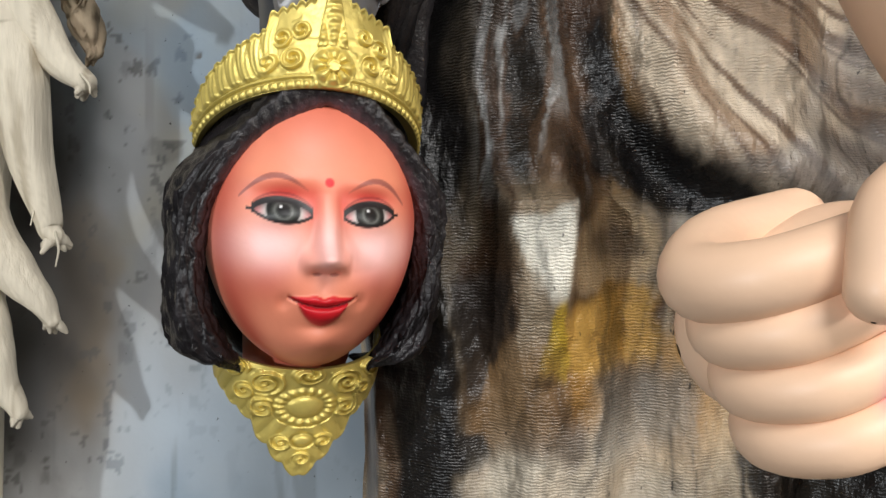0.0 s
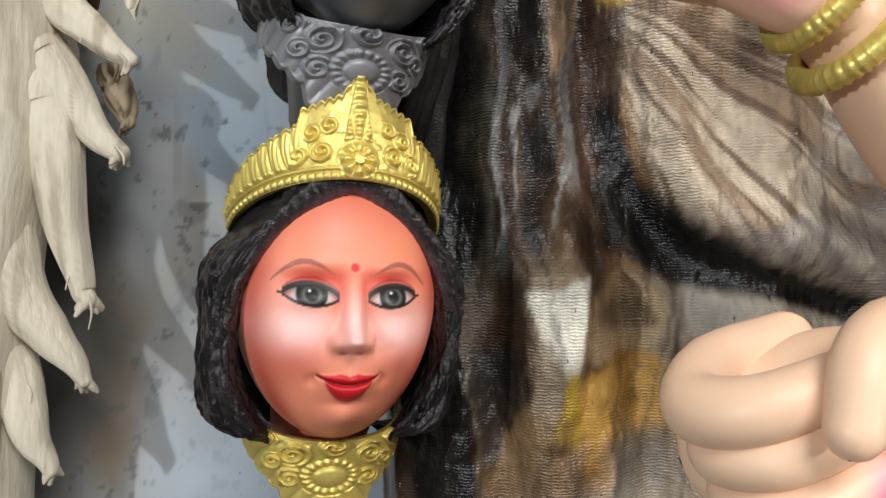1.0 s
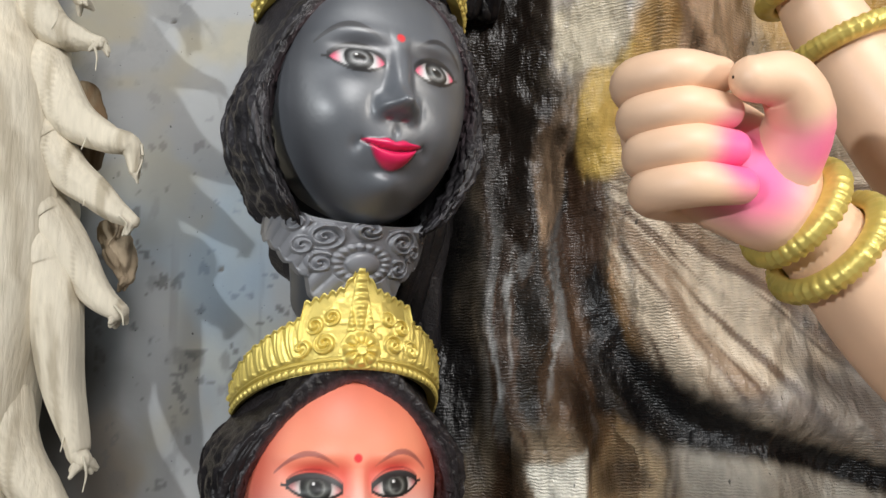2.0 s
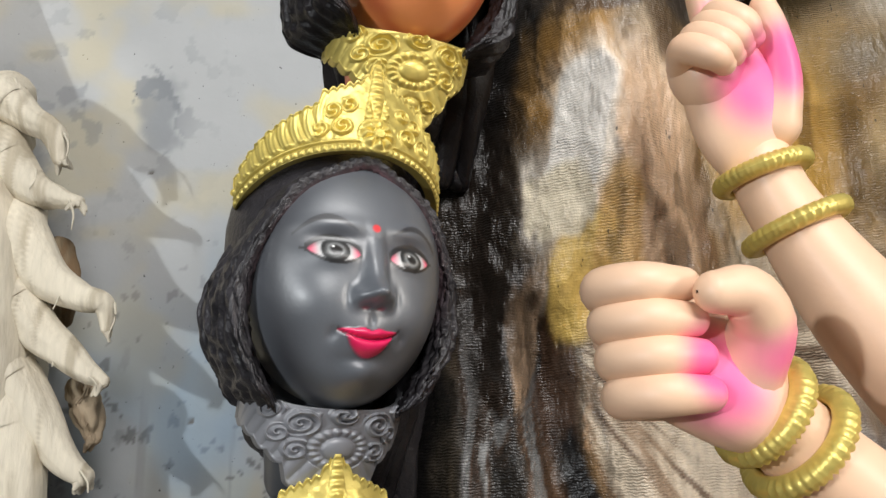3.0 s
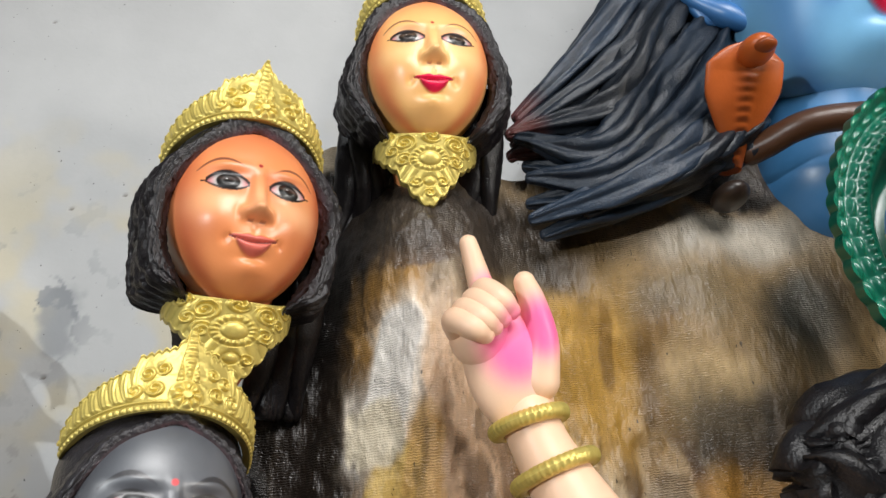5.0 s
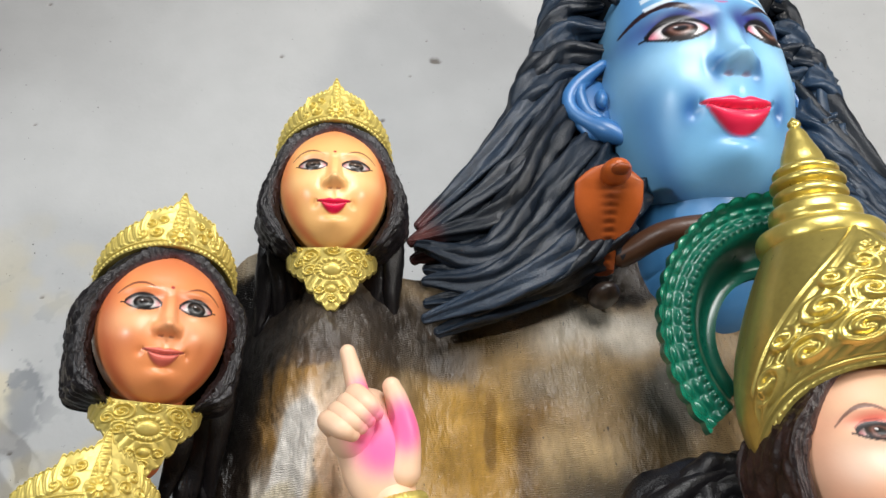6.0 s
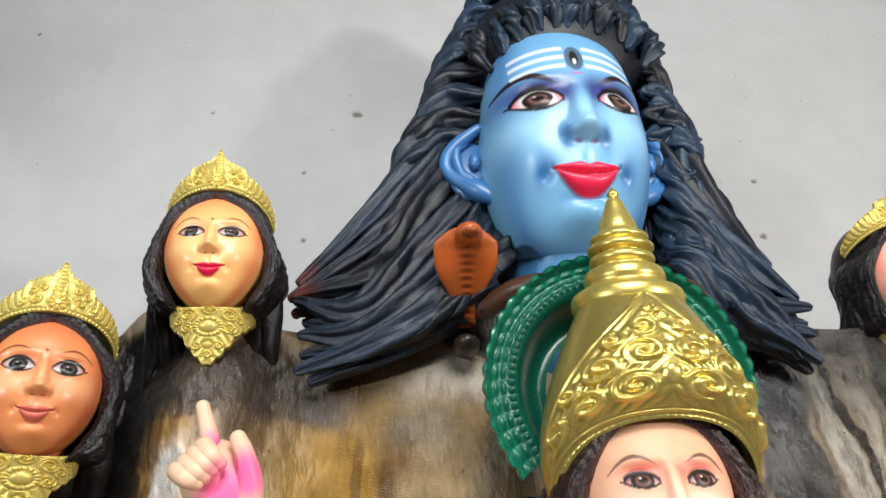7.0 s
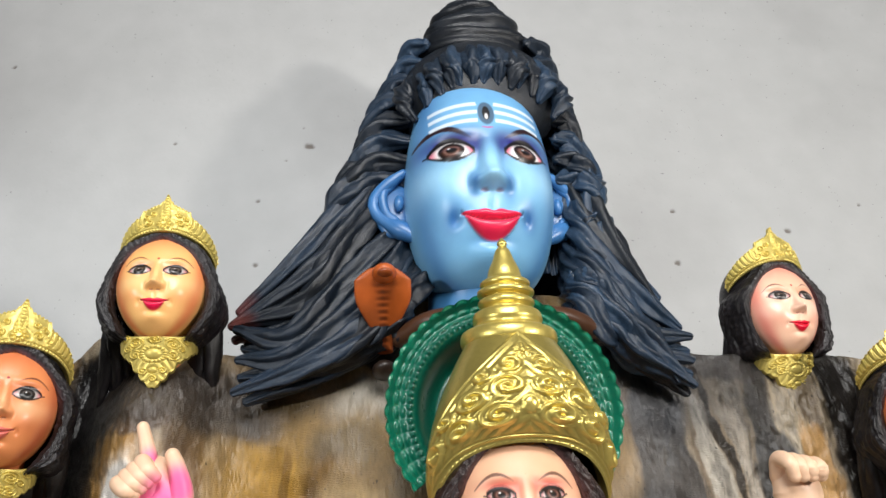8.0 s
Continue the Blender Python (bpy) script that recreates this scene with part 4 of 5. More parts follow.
    # long locks that sweep from temples and ears out to the shoulders
    ways = {-1: np.array([[(0.578, 2.106), (0.573, 2.063), (0.560, 2.020), (0.546, 1.982), (0.524, 1.950)],
                          [(0.575, 2.170), (0.553, 2.084), (0.498, 1.993), (0.412, 1.918), (0.302, 1.897)],
                          [(0.562, 2.278), (0.530, 2.176), (0.463, 2.063), (0.374, 1.982), (0.274, 1.972)],
                          [(0.589, 2.493), (0.510, 2.401), (0.476, 2.294), (0.414, 2.154), (0.299, 2.037)]]),
            1: np.array([[(0.847, 2.106), (0.854, 2.063), (0.865, 2.020), (0.879, 1.971), (0.895, 1.923)],
                          [(0.847, 2.170), (0.859, 2.084), (0.891, 1.998), (0.944, 1.923), (1.024, 1.889)],
                          [(0.852, 2.278), (0.865, 2.181), (0.891, 2.073), (0.933, 1.977), (1.003, 1.934)],
                          [(0.820, 2.493), (0.865, 2.407), (0.880, 2.283), (0.902, 2.149), (0.987, 2.043)]])}
    tip = c(96, 44, 36)
    for sg, way in ways.items():
        for layer, count in ((0, 9), (1, 9)):
            for i in range(count):
                f = min(3.0, 3 * (i + 0.5 * layer) / 8)
                a = min(int(f), 2)
                line = way[a] + (way[a + 1] - way[a]) * (f - a)
                wave = 0.019 * np.sin(np.arange(5) * 1.9 + i * 1.3 + layer)
                line = line + np.stack([wave * (0, 0.5, 1, 1, 0.6), wave * (0, 0.3, -0.6, 0.6, 1.2)], -1)
                y0 = (0.560, 0.530, 0.515, 0.515, 0.530)
                pts = [(q[0], y0[j] + 0.022 * layer + 0.016 * f / 3, q[1]) for j, q in enumerate(line)]
                if layer == 0 and f > 1.6:
                    pts[-1] = (pts[-1][0] + sg * 0.006, pts[-1][1], pts[-1][2] + 0.008)
                shade = mix(ink[None], steel, np.array([rng.uniform(0.0, 0.30) * (1.4 if sg > 0 else 0.5)]))[0] * rng.uniform(0.6, 1.15)
                end = np.array(pts[-1])

                def paint(q, shade=shade, end=end, reddish=0.6 * (sg < 0 and f > 1.9)):
                    return mix(np.broadcast_to(shade, q.shape), tip, reddish * sstep(0.050, 0.015, np.linalg.norm(q - end, axis=-1)))
                bld.tube(pts, [0.013, 0.0215, 0.0255, 0.0215, 0.0065], paint, 1, sides=44, n=90, ridges=5, seed=i + 9 * layer, rough=0.14, pace=0.12, flute=0.20)
        # thick ropes over the temples that scallop the outline
        edge = (lambda v: float(np.interp(v, zs, lx))) if sg < 0 else (lambda v: float(np.interp(v, zs, rx)))
        for i in range(8):
            z0 = 2.552 - 0.040 * i
            x0 = 0.705 + sg * (0.098 + 0.036 * min(1.0, i / 3.0))
            e1, e2 = edge(z0 - 0.035), edge(z0 - 0.10)
            pts = [(x0, 0.455 + 0.008 * i, z0 - 0.014), (0.45 * x0 + 0.55 * e1, 0.480 + 0.006 * i, z0 - 0.006), (e1 - sg * 0.004, 0.520, z0 - 0.042), (e2 - sg * 0.006, 0.560, z0 - 0.105)]
            bld.tube(pts, [0.010, 0.021, 0.022, 0.010], mix(ink[None], steel, np.array([rng.uniform(0, 0.35)]))[0] * rng.uniform(0.7, 1.2), 1, sides=36, n=60, ridges=4, seed=i + 50, rough=0.10, pace=0.12, flute=0.20)
    bld.ball((0.704, 0.500, 2.430), (0.150, 0.105, 0.125), ink, 1, 48)
    # hair combed back from the brow into the bun
    for i in range(13):
        a = -1 + 2 * (i + rng.uniform(-0.25, 0.25)) / 12
        zh = 2.402 - 0.036 * abs(a) ** 3 + rng.uniform(-0.004, 0.004)
        lean = rng.uniform(-0.008, 0.008)
        pts = [(0.706 + 0.122 * a, 0.402 + 0.045 * a * a, zh - 0.010), (0.706 + 0.134 * a + lean, 0.392 + 0.050 * a * a, zh + 0.022), (0.704 + 0.126 * a + lean, 0.416 + 0.040 * a * a, zh + 0.064), (0.702 + 0.090 * a, 0.460, zh + 0.112 + 0.01 * abs(a))]
        bld.tube(pts, [0.006, rng.uniform(0.013, 0.019), rng.uniform(0.016, 0.021), 0.012], mix(ink[None], steel, np.array([rng.uniform(0, 0.4)]))[0] * rng.uniform(0.7, 1.2), 1, sides=28, n=44, ridges=4, seed=i, rough=0.12, flute=0.18)
    # coiled bun that rises to a blunt point
    for j, (zc, r, h) in enumerate(((2.560, 0.088, 0.028), (2.606, 0.068, 0.028), (2.648, 0.045, 0.026), (2.684, 0.022, 0.021))):
        ring = [(0.708 - 0.004 * j + r * math.cos(t), 0.520 + r * 0.75 * math.sin(t), zc + 0.16 * r * math.sin(t * 1.0 + 0.5 + j)) for t in np.linspace(0, 2 * math.pi, 14)]
        bld.tube(ring, [h * (1 + 0.12 * math.sin(q * 1.7 + j)) for q in range(14)], ink * (0.8 + 0.3 * (j % 2)), 1, sides=34, n=90, ridges=6, seed=j, rough=0.10, pace=0.1, flute=0.17)
    bld.ball((0.702, 0.520, 2.620), (0.050, 0.045, 0.085), ink, 1, 28)
    ob = bld.finish("blue_idol_head", [SKIN, HAIR])
    tagged(ob, "blue painted clay head with black flowing hair and white brow stripes", "statue")


blue_head()


# ---- cobra ----
def cobra():
    bld = Build()
    tone, dark = c(170, 82, 30), c(84, 34, 14)
    n, k = 70, 40
    t = np.linspace(0, 1, n)[:, None]
    a = np.linspace(0, 2 * math.pi, k, endpoint=False)[None]
    wide = 0.014 + 0.030 * sstep(0.08, 0.66, t) * (1 - 0.12 * sstep(0.80, 1.0, t)) * np.sqrt(np.clip((1.0 - t) / 0.16, 0, 1))
    thick = 0.011 + 0.002 * np.sin(t * 3)
    z = 1.945 + 0.098 * t
    y = 0.462 + 0.07 * (1 - t) ** 2 - 0.026 * t ** 2 - thick * np.sin(a) * np.where(np.sin(a) > 0, 0.8, 1.0)
    x = 0.520 + wide * np.cos(a) + 0 * z
    belly = sstep(0.35, 0.1, np.abs(np.cos(a)) * wide / 0.03) * (np.sin(a) > 0) * sstep(0.9, 0.8, t)
    ribs = 0.0022 * belly * np.abs(np.sin(t * 40))
    p = np.stack(np.broadcast_arrays(x, y - ribs, z), -1)
    bld.grid(p, mix(np.broadcast_to(tone, p.shape), dark, belly * (0.4 + 0.4 * np.sin(t * 80))), 0, wrap=True)
    bld.ball((0.523, 0.424, 2.027), (0.019, 0.024, 0.014), tone, 0, 26)
    bld.ball((0.524, 0.408, 2.020), (0.012, 0.012, 0.006), mix(tone[None], dark, np.array([0.5]))[0], 0, 22)
    bld.ball((0.520, 0.545, 1.918), (0.020, 0.03, 0.014), c(40, 30, 24), 0, 20)
    bld.tube([(0.545, 0.52, 1.962), (0.60, 0.475, 1.972), (0.70, 0.455, 1.968), (0.80, 0.475, 1.972), (0.87, 0.52, 1.962)], [0.015] * 5, c(70, 44, 28), 0, sides=18, n=60, rough=0.05)
    tagged(bld.finish("cobra_figure", [CLAY]), "brown painted clay cobra with a spread hood below the blue head", "snake figure")


cobra()


# ---- the goddess in front ----
PEACH = c(231, 193, 162)
PINK = c(246, 96, 160)
GODDESS = dict(PALE, brow_z=0.0140, tall=1.0, nose_len=1.0, open=0.0062, under=0.0046, eye_w=0.0138, skin=c(220, 174, 140), blush_shade=c(232, 150, 120), rim=0.5, brow_glow=0.15, cheek=0.3, lid=c(214, 70, 64), lid_a=0.8, brow=c(70, 34, 28), brow_t=0.0011, iris=c(86, 48, 36), bindi=c(170, 60, 50), bindi_r=0.001, glow=c(246, 218, 198))


def palm_paint(centre, r, where=None):
    cen = np.array(centre)

    def paint(p):
        d = np.linalg.norm(p - cen, axis=-1)
        return mix(np.broadcast_to(PEACH, p.shape), PINK, 0.95 * sstep(r, r * 0.35, d))
    return paint


def goddess():
    k = 1.1
    m = placed((0.682, 0.283, 1.655), 3, k, pitch=0)
    bld = Build()
    p, col = face_grid(GODDESS, rows=200, cols=200)
    mm = np.array(m)
    bld.grid(p @ mm[:3, :3].T + mm[:3, 3], col, 0)

    def at(q):
        return tuple(m @ Vector(q))
    brown = c(40, 26, 24)
    rng = random.Random(9)
    for sg in (-1, 1):
        for i in range(12):
            f = i / 11
            x0 = 0.040 + 0.020 * f
            pts = [at((sg * (x0 - 0.008), -0.040 + 0.05 * f, 0.060 - 0.01 * f)), at((sg * (x0 + 0.012), -0.030 + 0.05 * f, 0.030)), at((sg * (x0 + 0.018), -0.012 + 0.05 * f, -0.010)), at((sg * (x0 + 0.024), 0.01 + 0.04 * f, -0.060)), at((sg * (x0 + 0.03), 0.03 + 0.04 * f, -0.14))]
            bld.tube(pts, [0.005, 0.008, 0.0085, 0.009, 0.008], brown * rng.uniform(0.6, 1.6), 1, sides=12, n=36, ridges=4, seed=i, rough=0.1)
    cap = Build()
    hair_sleeve(cap, brown, T=1.15, length=-0.12, seed=5)
    bld.grid(cap.v[0].reshape(260, 64, 3) @ mm[:3, :3].T + mm[:3, 3], cap.col[0].reshape(260, 64, 3), 1)
    bld.ball(at((0, 0.022, 0.014)), (0.086, 0.070, 0.092), brown, 1, 36)
    bld.tube([at((0, 0.01, -0.05)), at((0, 0.018, -0.11)), at((0, 0.03, -0.17))], [0.042, 0.042, 0.06], PEACH, 0, sides=30)
    bld.tube([(0.685, 0.40, 1.46), (0.685, 0.40, 1.30), (0.685, 0.41, 1.05), (0.685, 0.42, 0.6), (0.685, 0.42, 0.02)], [0.10, 0.135, 0.12, 0.17, 0.22], PEACH, 0, sides=40, n=60, flat=1.0, up=(0, 1, 0))

    def arm(pts, radii):
        bld.tube(pts, radii, PEACH, 0, sides=30, n=60)

    def finger(pts, radii, paint=PEACH):
        bld.tube(pts, radii, paint, 0, sides=18, n=34)
    # raised hand with one finger up
    for i in range(9):
        a = i / 8
        bld.tube([(0.60 + 0.01 * i, 0.43 + 0.006 * i, 1.660), (0.545 - 0.05 * a + 0.02 * math.sin(i * 2.1), 0.440, 1.645 - 0.05 * a), (0.505 + 0.03 * a, 0.445 + 0.01 * math.sin(i), 1.590 - 0.05 * a), (0.50 + 0.05 * a, 0.455, 1.50)], [0.022, 0.030, 0.032, 0.020], c(22, 21, 23), 1, sides=28, n=44, ridges=5, rough=0.16, seed=i, flute=0.18)
    arm([(0.243, 0.447, 1.650), (0.258, 0.447, 1.610), (0.300, 0.440, 1.530), (0.370, 0.425, 1.430), (0.480, 0.42, 1.36), (0.60, 0.42, 1.42)], [0.024, 0.026, 0.036, 0.042, 0.05, 0.05])
    pal = palm_paint((0.236, 0.402, 1.698), 0.050)
    bld.tube([(0.244, 0.447, 1.645), (0.233, 0.440, 1.672), (0.226, 0.432, 1.705), (0.217, 0.430, 1.728)], [0.025, 0.036, 0.039, 0.033], pal, 0, sides=30, n=40, flat=0.54, up=(0, 1, 0))
    bld.ball((0.207, 0.428, 1.716), (0.029, 0.024, 0.032), pal, 0, 30)
    finger([(0.216, 0.428, 1.730), (0.207, 0.421, 1.765), (0.199, 0.413, 1.795)], [0.0130, 0.0108, 0.0082], palm_paint((0.222, 0.405, 1.745), 0.034))
    for i in range(4):
        q = i / 3
        root = np.array((0.212 - 0.026 * q, 0.424, 1.741 - 0.024 * q))
        finger([root, root + (-0.004, -0.022, 0.004 - 0.002 * q), root + (0.007 + 0.002 * q, -0.034, -0.009), root + (0.016 + 0.003 * q, -0.028, -0.017 + 0.004 * q)], [0.0105, 0.0112, 0.0108, 0.0082], palm_paint((0.240, 0.385, 1.705), 0.032))
    finger([(0.254, 0.436, 1.676), (0.257, 0.424, 1.708), (0.250, 0.412, 1.738), (0.244, 0.406, 1.754)], [0.0180, 0.0150, 0.0120, 0.0095], palm_paint((0.258, 0.40, 1.712), 0.040))
    # middle hand, a closed fist with the palm's heel to the front
    arm([(0.172, 0.349, 1.472), (0.196, 0.361, 1.453), (0.262, 0.385, 1.395), (0.36, 0.40, 1.33), (0.48, 0.42, 1.33), (0.60, 0.42, 1.40)], [0.022, 0.025, 0.037, 0.044, 0.05, 0.05])
    pal = palm_paint((0.140, 0.300, 1.485), 0.050)
    bld.tube([(0.183, 0.352, 1.468), (0.160, 0.345, 1.480), (0.133, 0.348, 1.500), (0.118, 0.352, 1.512)], [0.024, 0.034, 0.038, 0.032], pal, 0, sides=30, n=40, flat=0.75, up=(0.5, -1, 0.2))
    for i in range(4):
        z0 = 1.533 - 0.0185 * i
        dx = 0.002 * i
        finger([(0.125 + dx, 0.355, z0), (0.098 + dx, 0.345, z0 + 0.001), (0.088 + dx, 0.322, z0), (0.104 + dx, 0.306, z0 - 0.001), (0.126 + dx, 0.312, z0 - 0.001)], [0.0115, 0.0120, 0.0118, 0.0110, 0.0092], palm_paint((0.138, 0.305, 1.490), 0.030))
    finger([(0.162, 0.335, 1.490), (0.166, 0.316, 1.510), (0.154, 0.302, 1.524), (0.136, 0.296, 1.524)], [0.020, 0.0165, 0.0140, 0.0108], palm_paint((0.170, 0.32, 1.500), 0.026))
    # lower fist, nearest
    arm([(0.152, 0.232, 1.285), (0.182, 0.262, 1.290), (0.25, 0.31, 1.285), (0.36, 0.37, 1.28), (0.50, 0.41, 1.33), (0.60, 0.42, 1.40)], [0.022, 0.025, 0.036, 0.044, 0.05, 0.05])
    pal = palm_paint((0.135, 0.195, 1.262), 0.032)
    bld.tube([(0.150, 0.240, 1.288), (0.125, 0.238, 1.283), (0.100, 0.240, 1.276)], [0.026, 0.032, 0.028], pal, 0, sides=30, n=36, flat=0.8, up=(0.3, -1, 0.1))
    for i in range(4):
        z0 = 1.297 - 0.0143 * i
        dx = 0.0062 * i
        r = 0.97 if i == 0 else 0.80
        finger([(0.112 + dx * 0.5, 0.250, z0 + 0.012), (0.084 + dx, 0.240, z0 + 0.004), (0.0725 + dx, 0.219, z0 - 0.006), (0.086 + dx, 0.202, z0 - 0.004), (0.114 + dx * 0.6, 0.203, z0 + 0.006)], [0.0110 * r, 0.0116 * r, 0.0118 * r, 0.0108 * r, 0.0092 * r], palm_paint((0.130, 0.195, 1.266), 0.024))
    finger([(0.140, 0.226, 1.306), (0.126, 0.205, 1.314), (0.110, 0.190, 1.308), (0.103, 0.184, 1.290)], [0.0150, 0.0120, 0.0098, 0.0080])
    # fists on the other side
    arm([(1.07, 0.44, 1.655), (1.06, 0.44, 1.60), (1.02, 0.43, 1.48), (0.90, 0.42, 1.37), (0.77, 0.42, 1.42)], [0.024, 0.026, 0.042, 0.05, 0.05])
    bld.tube([(1.07, 0.44, 1.645), (1.078, 0.435, 1.675), (1.075, 0.43, 1.70)], [0.025, 0.034, 0.030], PEACH, 0, sides=26, flat=0.62, up=(0, 1, 0))
    for i in range(4):
        finger([(1.055 + 0.015 * i, 0.43, 1.700), (1.053 + 0.015 * i, 0.412, 1.718 - 0.003 * i), (1.056 + 0.013 * i, 0.392, 1.708 - 0.003 * i), (1.06 + 0.012 * i, 0.395, 1.692)], [0.0115, 0.0118, 0.011, 0.009])
    tagged(bld.finish("goddess_statue", [BODY, HAIR]), "peach painted clay goddess statue with many arms and pink-tinted palms", "statue")
    return m


GM = goddess()


def crown():
    """Tall gold crown: flared rim with beads, scrolled dome, stacked tiers and a point; a green scalloped disc behind it."""
    base = new("crown")
    base.matrix_basis = Matrix.Translation((0.686, 0.345, 1.690)) @ Matrix.Rotation(radians(3), 4, "Z") @ Matrix.Rotation(radians(8), 4, "X")
    tagged(base, "tall gold-painted crown with scrolls, worn by the peach goddess", "crown")
    bld = Build()
    n, k = 240, 300
    t = np.linspace(0, 1, n)[:, None]
    a = np.linspace(0, 2 * math.pi, k, endpoint=False)[None]
    prof = curve([(0.107, 0.000), (0.112, 0.018), (0.115, 0.036), (0.111, 0.066), (0.099, 0.100), (0.082, 0.134), (0.064, 0.164), (0.052, 0.180)], n)
    R, z = prof[:, :1] + 0 * a, prof[:, 1:] + 0 * a
    z = z + (0.034 * (np.clip(-np.sin(a), 0, 1)) ** 1.5 - 0.050 * (1 - np.clip(-np.sin(a), 0, 1)) ** 2) * (1 - t) ** 1.3
    u = (a - 1.5 * math.pi) * 0.080
    hh = prof[:, 1:] + 0 * a
    rel = 0.0028 * np.exp(-((hh - 0.003) / 0.0028) ** 2) * (0.65 + 0.35 * np.cos(a * 90))
    rel += 0.0030 * np.exp(-((hh - 0.011) / 0.0022) ** 2)
    sp = [(sg * x0, z0, r0, sg * d) for sg in (-1, 1) for x0, z0, r0, d in ((0.025, 0.044, 0.020, 1.0), (0.060, 0.036, 0.018, -1.0), (0.092, 0.030, 0.015, 1.0), (0.018, 0.084, 0.018, -1.0), (0.050, 0.072, 0.018, 1.0), (0.078, 0.058, 0.012, -1.0), (0.017, 0.118, 0.015, 1.0), (0.043, 0.103, 0.013, -1.0))]
    rel += 0.0078 * spirals(u, hh, sp, 0.0115)
    r = np.hypot(u, (hh - 0.138))
    aa = np.arctan2(hh - 0.138, u)
    rel = np.where(r < 0.014, 0.003 + 0.004 * (0.5 + 0.5 * np.cos(aa * 8)) * sstep(0.014, 0.009, r) + 0.004 * sstep(0.005, 0.003, r), rel)
    r = np.hypot(u * 1.6, (hh - 0.055) * 0.8)
    rel = np.where(r < 0.013, 0.003 + 0.005 * np.sqrt(np.clip(1 - (r / 0.010) ** 2, 0, 1)), rel)
    side = sstep(0.105, 0.13, np.abs(u))
    rel = rel * (1 - 0.75 * side)
    arch = np.zeros_like(rel)
    for d, h in ((0.0, 0.0042), (0.010, 0.0030)):
        line = 0.172 - d - 0.135 * np.clip(np.abs(u) / 0.112, 0, 1) ** 1.1
        arch = np.maximum(arch, h * np.exp(-((hh - line) / 0.0030) ** 2) * (np.abs(u) < 0.112))
    sprig = 0.0026 * np.abs(np.sin(np.abs(u) * 260 + hh * 190)) * ((hh > 0.016) & (hh < 0.172 - 0.135 * np.clip(np.abs(u) / 0.112, 0, 1) ** 1.1)) * (np.abs(u) < 0.112)
    rel = np.maximum(rel, np.maximum(arch, sprig + 0.001))
    flat = 0.64 + 0.22 * sstep(0.0, 0.55, t)
    p = np.stack(np.broadcast_arrays((R + rel) * np.cos(a), (R + rel) * np.sin(a) * flat, z), -1)
    # hollows of the scrollwork and the rim's inside take shade in their gold
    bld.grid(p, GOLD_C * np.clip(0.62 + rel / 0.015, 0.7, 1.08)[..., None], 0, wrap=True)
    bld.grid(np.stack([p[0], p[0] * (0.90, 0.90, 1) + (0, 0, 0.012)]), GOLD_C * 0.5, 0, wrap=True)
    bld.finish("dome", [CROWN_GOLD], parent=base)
    bld = Build()
    steps = curve([(0.056, 0.160), (0.064, 0.172), (0.062, 0.186), (0.046, 0.194), (0.047, 0.204), (0.044, 0.214), (0.033, 0.219), (0.038, 0.226), (0.037, 0.232), (0.030, 0.236), (0.038, 0.240), (0.038, 0.246), (0.030, 0.249), (0.034, 0.254), (0.033, 0.259), (0.025, 0.264), (0.021, 0.278), (0.015, 0.292), (0.010, 0.306), (0.006, 0.312), (0.007, 0.318), (0.0005, 0.326)], 220)
    a = np.linspace(0, 2 * math.pi, 80, endpoint=False)[None]
    R, z = steps[:, :1], steps[:, 1:]
    bld.grid(np.stack(np.broadcast_arrays(R * np.cos(a), R * np.sin(a) * 0.9 + 0.004, z + 0 * a), -1), GOLD_C, 0, wrap=True)
    bld.finish("spire", [CROWN_GOLD], parent=base)
    bld = Build()
    r, a = np.meshgrid(np.linspace(0, 1, 60), np.linspace(-0.72 * math.pi, 0.72 * math.pi, 520))
    scal = 1 + 0.022 * np.abs(np.sin(a * 23)) * sstep(0.85, 1.0, r)
    R = (0.080 + 0.080 * r) * scal
    dish = 0.030 - 0.055 * r + 0.012 * np.sin(r * 9)
    rel = 0.005 * (r > 0.68) * np.abs(np.sin(a * 23)) * np.sin(np.clip((r - 0.68) / 0.32, 0, 1) * math.pi * 3) ** 2 + 0.004 * np.exp(-((r - 0.62) / 0.03) ** 2) * (0.5 + 0.5 * np.cos(a * 90))
    p = np.stack([R * np.sin(a), 0.075 + dish - rel, 0.098 + R * np.cos(a)], -1)
    tone = mix(np.broadcast_to(c(6, 84, 66), p.shape), c(12, 116, 90), sstep(0.6, 1.0, r))
    bld.grid(p, tone)
    bld.grid(p + (0, 0.012, 0), tone * 0.6)
    bld.grid(np.stack([p[:, -1], p[:, -1] + (0, 0.012, 0)]), tone[0, 0])
    ob = bld.finish("halo_disc", [GREEN], parent=base)
    tagged(ob, "green enamelled disc with a scalloped edge")


crown()


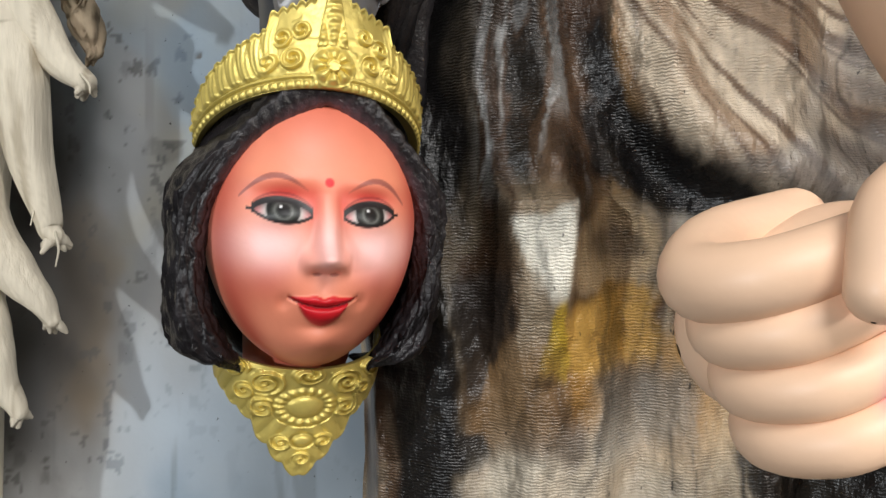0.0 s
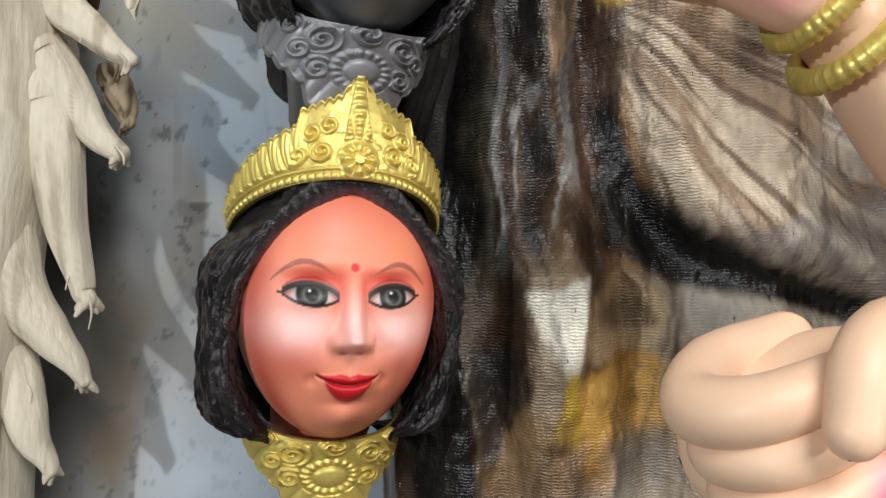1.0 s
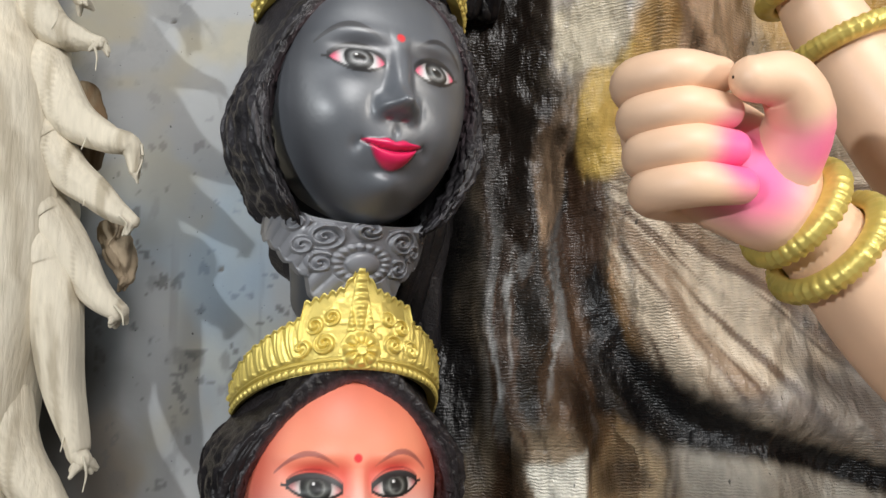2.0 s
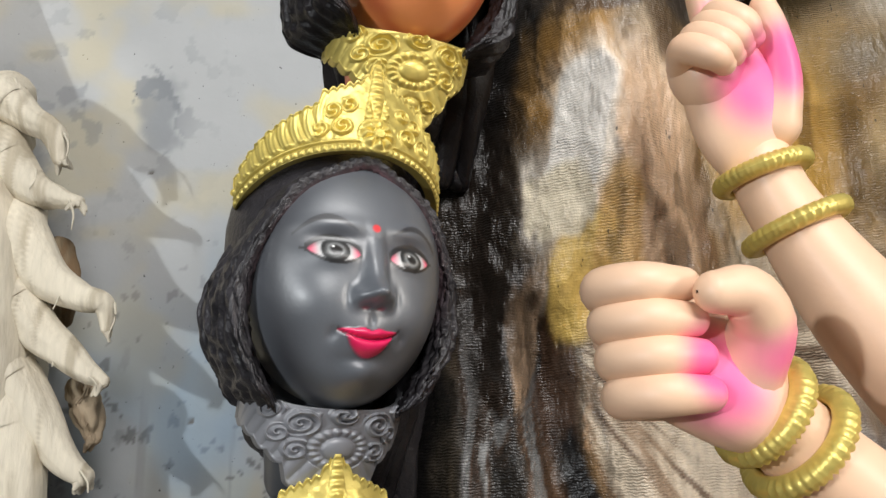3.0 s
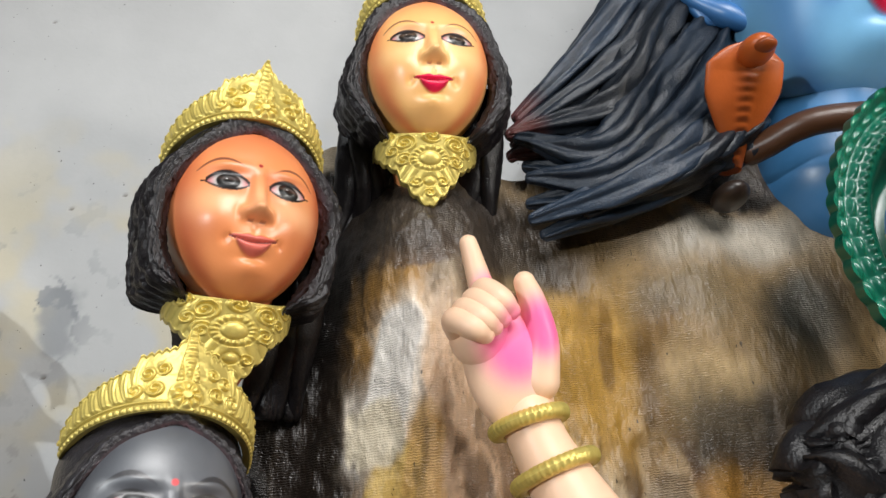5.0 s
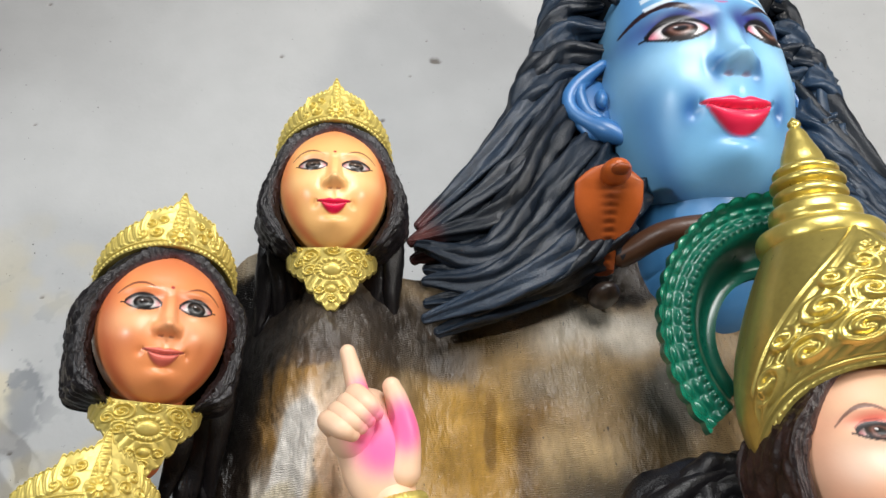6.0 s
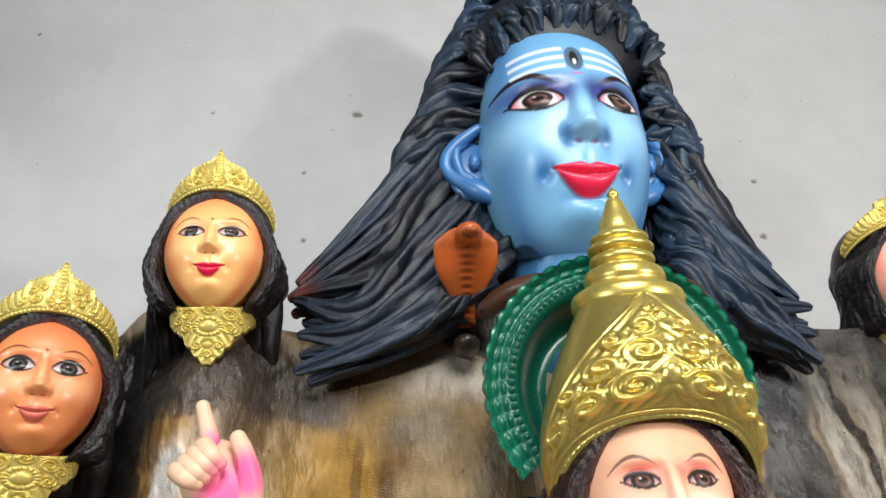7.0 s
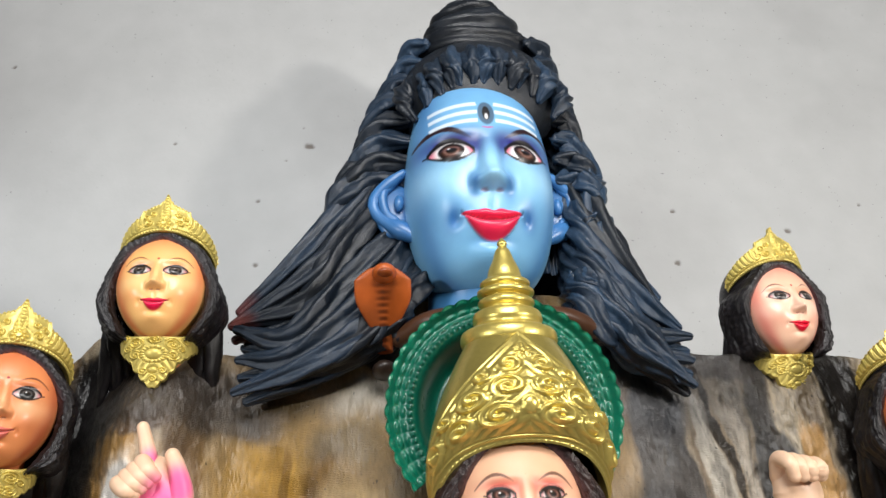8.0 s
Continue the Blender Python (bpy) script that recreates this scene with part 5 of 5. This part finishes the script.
# ---- bangles ----
def bangle(mid, axis, radius, tube=0.0055):
    bld = Build()
    a, b = np.meshgrid(np.linspace(0, 2 * math.pi, 120, endpoint=False), np.linspace(0, 2 * math.pi, 20))
    knurl = 0.0022 * np.abs(np.sin(a * 22 + 0.8 * np.sin(a * 5))) * np.exp(-((np.cos(b) - 0.8) / 0.5) ** 2) + 0.0006 * np.cos(b * 3)
    r = tube + knurl
    p = np.stack([(radius + r * np.cos(b)) * np.cos(a), (radius + r * np.cos(b)) * np.sin(a), 1.15 * r * np.sin(b)], -1)
    bld.grid(p.transpose(1, 0, 2), GOLD_C)
    q = Vector(axis).normalized().to_track_quat("Z", "Y").to_matrix().to_4x4()
    bld.grid(p[:, [-1, 0]], GOLD_C)
    ob = bld.finish("bangle", [GOLD], Matrix.Translation(mid) @ q)
    tagged(ob, "gold-painted clay bangle with a knurled edge, on a wrist", "bangle", "bangles")


bangle((0.244, 0.447, 1.643), (0.25, 0.0, -1), 0.0285)
bangle((0.262, 0.447, 1.602), (0.35, -0.05, -1), 0.0325)
bangle((0.174, 0.349, 1.470), (0.9, 0.3, -0.6), 0.0265)
bangle((0.196, 0.361, 1.453), (0.9, 0.3, -0.75), 0.0300)
bangle((0.165, 0.246, 1.287), (1, 0.9, 0.1), 0.0265)
bangle((0.184, 0.262, 1.290), (1, 0.9, 0.0), 0.0290)


# ---- white roots ----
def roots():
    holder = new("tree_root")
    holder.location = (-0.52, 0.77, 0)
    tagged(holder, "hanging roots of straw coated in white clay, against the wall", "tree roots")
    base = np.array((-0.52, 0.77, 0.0))
    tone = c(218, 208, 188)
    rng = random.Random(3)

    def root(pts, radii, seed, name="root", colour=None, rough=0.07):
        bld = Build()
        pts = curve([tuple(np.array(p) - base) for p in pts], 14)
        pts[0] = pts[0] + (-0.2 * radii[0], 0.035, 0.6 * radii[0]) if name == "root" else pts[0]
        bend = np.sin(np.linspace(0, math.pi, 14)) * min(0.012, 0.3 * max(radii))
        pts = pts + np.stack([bend * vnoise(np.arange(14) * 0.3, 0.5, seed), 0.6 * bend * vnoise(np.arange(14) * 0.25, 2.5, seed), 0 * bend], -1)
        col = tone * rng.uniform(0.92, 1.04) if colour is None else colour
        bld.tube(pts, radii, lambda p: mix(np.broadcast_to(col, p.shape), c(150, 136, 112), 0.55 * sstep(0.25, 0.8, fbm(p[..., 0] * 90, p[..., 2] * 10, seed))), 0, sides=44, n=110, rough=rough * 1.2, seed=seed, pace=0.018, up=(0, 1, 0))
        for j in range(2):
            q = np.array(pts[rng.randrange(1, len(pts))]) + (rng.uniform(-0.01, 0.015), -0.01, rng.uniform(-0.02, 0.02))
            d = np.array((rng.uniform(-0.006, 0.016), rng.uniform(-0.012, 0.0), -rng.uniform(0.012, 0.035)))
            bld.tube([q, q + d * 0.5 + (0.003, 0, 0), q + d], [0.0016, 0.0012, 0.0006], col * 0.9, 0, sides=6, n=10)
        e = pts[-1]
        for j in range(4):
            d = (rng.uniform(-0.010, 0.012), rng.uniform(-0.01, 0.01), -0.006 - 0.010 * rng.random())
            bld.tube([e, (e[0] + d[0] * 0.6, e[1] + d[1] * 0.6, e[2] + d[2] * 0.5), (e[0] + d[0], e[1] + d[1], e[2] + d[2])], [radii[-1] * 0.8, radii[-1] * 0.55, radii[-1] * 0.25], col * 0.85, 0, sides=10, n=14, rough=0.25, seed=seed + j)
        bld.finish(name, [ROOT], parent=holder)
    root([(-0.60, 0.78, 2.05), (-0.54, 0.75, 1.85), (-0.485, 0.745, 1.70), (-0.455, 0.745, 1.52), (-0.475, 0.75, 1.35), (-0.50, 0.76, 1.1), (-0.52, 0.77, 0.6), (-0.52, 0.77, 0.05)], [0.0507, 0.0608, 0.0659, 0.0608, 0.0558, 0.0608, 0.0710, 0.0913], 1, "trunk")
    root([(-0.66, 0.76, 1.95), (-0.60, 0.74, 1.7), (-0.53, 0.72, 1.5), (-0.50, 0.72, 1.3), (-0.50, 0.73, 1.1)], [0.0608, 0.0811, 0.0761, 0.0608, 0.0507], 2)
    root([(-0.47, 0.745, 1.88), (-0.42, 0.735, 1.84), (-0.395, 0.73, 1.815), (-0.388, 0.73, 1.79)], [0.0270, 0.0165, 0.0131, 0.0082], 3)
    root([(-0.47, 0.745, 1.82), (-0.42, 0.735, 1.76), (-0.385, 0.73, 1.745), (-0.362, 0.725, 1.738)], [0.0300, 0.0200, 0.0114, 0.0065], 4)
    root([(-0.45, 0.745, 1.74), (-0.39, 0.735, 1.665), (-0.345, 0.73, 1.635), (-0.325, 0.725, 1.625), (-0.322, 0.725, 1.600)], [0.0340, 0.0235, 0.0150, 0.0114, 0.0058], 5)
    root([(-0.44, 0.74, 1.66), (-0.39, 0.735, 1.60), (-0.35, 0.73, 1.565), (-0.322, 0.725, 1.547)], [0.0330, 0.0215, 0.0147, 0.0074], 6)
    root([(-0.44, 0.74, 1.58), (-0.39, 0.735, 1.515), (-0.36, 0.73, 1.475), (-0.334, 0.73, 1.456)], [0.0330, 0.0225, 0.0150, 0.0099], 7)
    root([(-0.43, 0.74, 1.55), (-0.40, 0.735, 1.47), (-0.388, 0.735, 1.39), (-0.377, 0.735, 1.33), (-0.366, 0.735, 1.312)], [0.0350, 0.0265, 0.0205, 0.0131, 0.0090], 8)
    root([(-0.47, 0.745, 1.42), (-0.44, 0.74, 1.33), (-0.41, 0.74, 1.28), (-0.385, 0.74, 1.25), (-0.371, 0.74, 1.232)], [0.0360, 0.0290, 0.0205, 0.0131, 0.0074], 9)
    root([(-0.50, 0.75, 1.32), (-0.45, 0.745, 1.24), (-0.42, 0.74, 1.18), (-0.402, 0.74, 1.145)], [0.0330, 0.0245, 0.0164, 0.0082], 10)
    root([(-0.365, 0.775, 1.545), (-0.352, 0.77, 1.52), (-0.345, 0.77, 1.495)], [0.0147, 0.0164, 0.0082], 31, "broken_stub", c(170, 152, 128), 0.3)
    root([(-0.40, 0.775, 1.70), (-0.395, 0.77, 1.66), (-0.39, 0.77, 1.62)], [0.0164, 0.0181, 0.0099], 32, "broken_stub", c(120, 98, 74), 0.3)


roots()
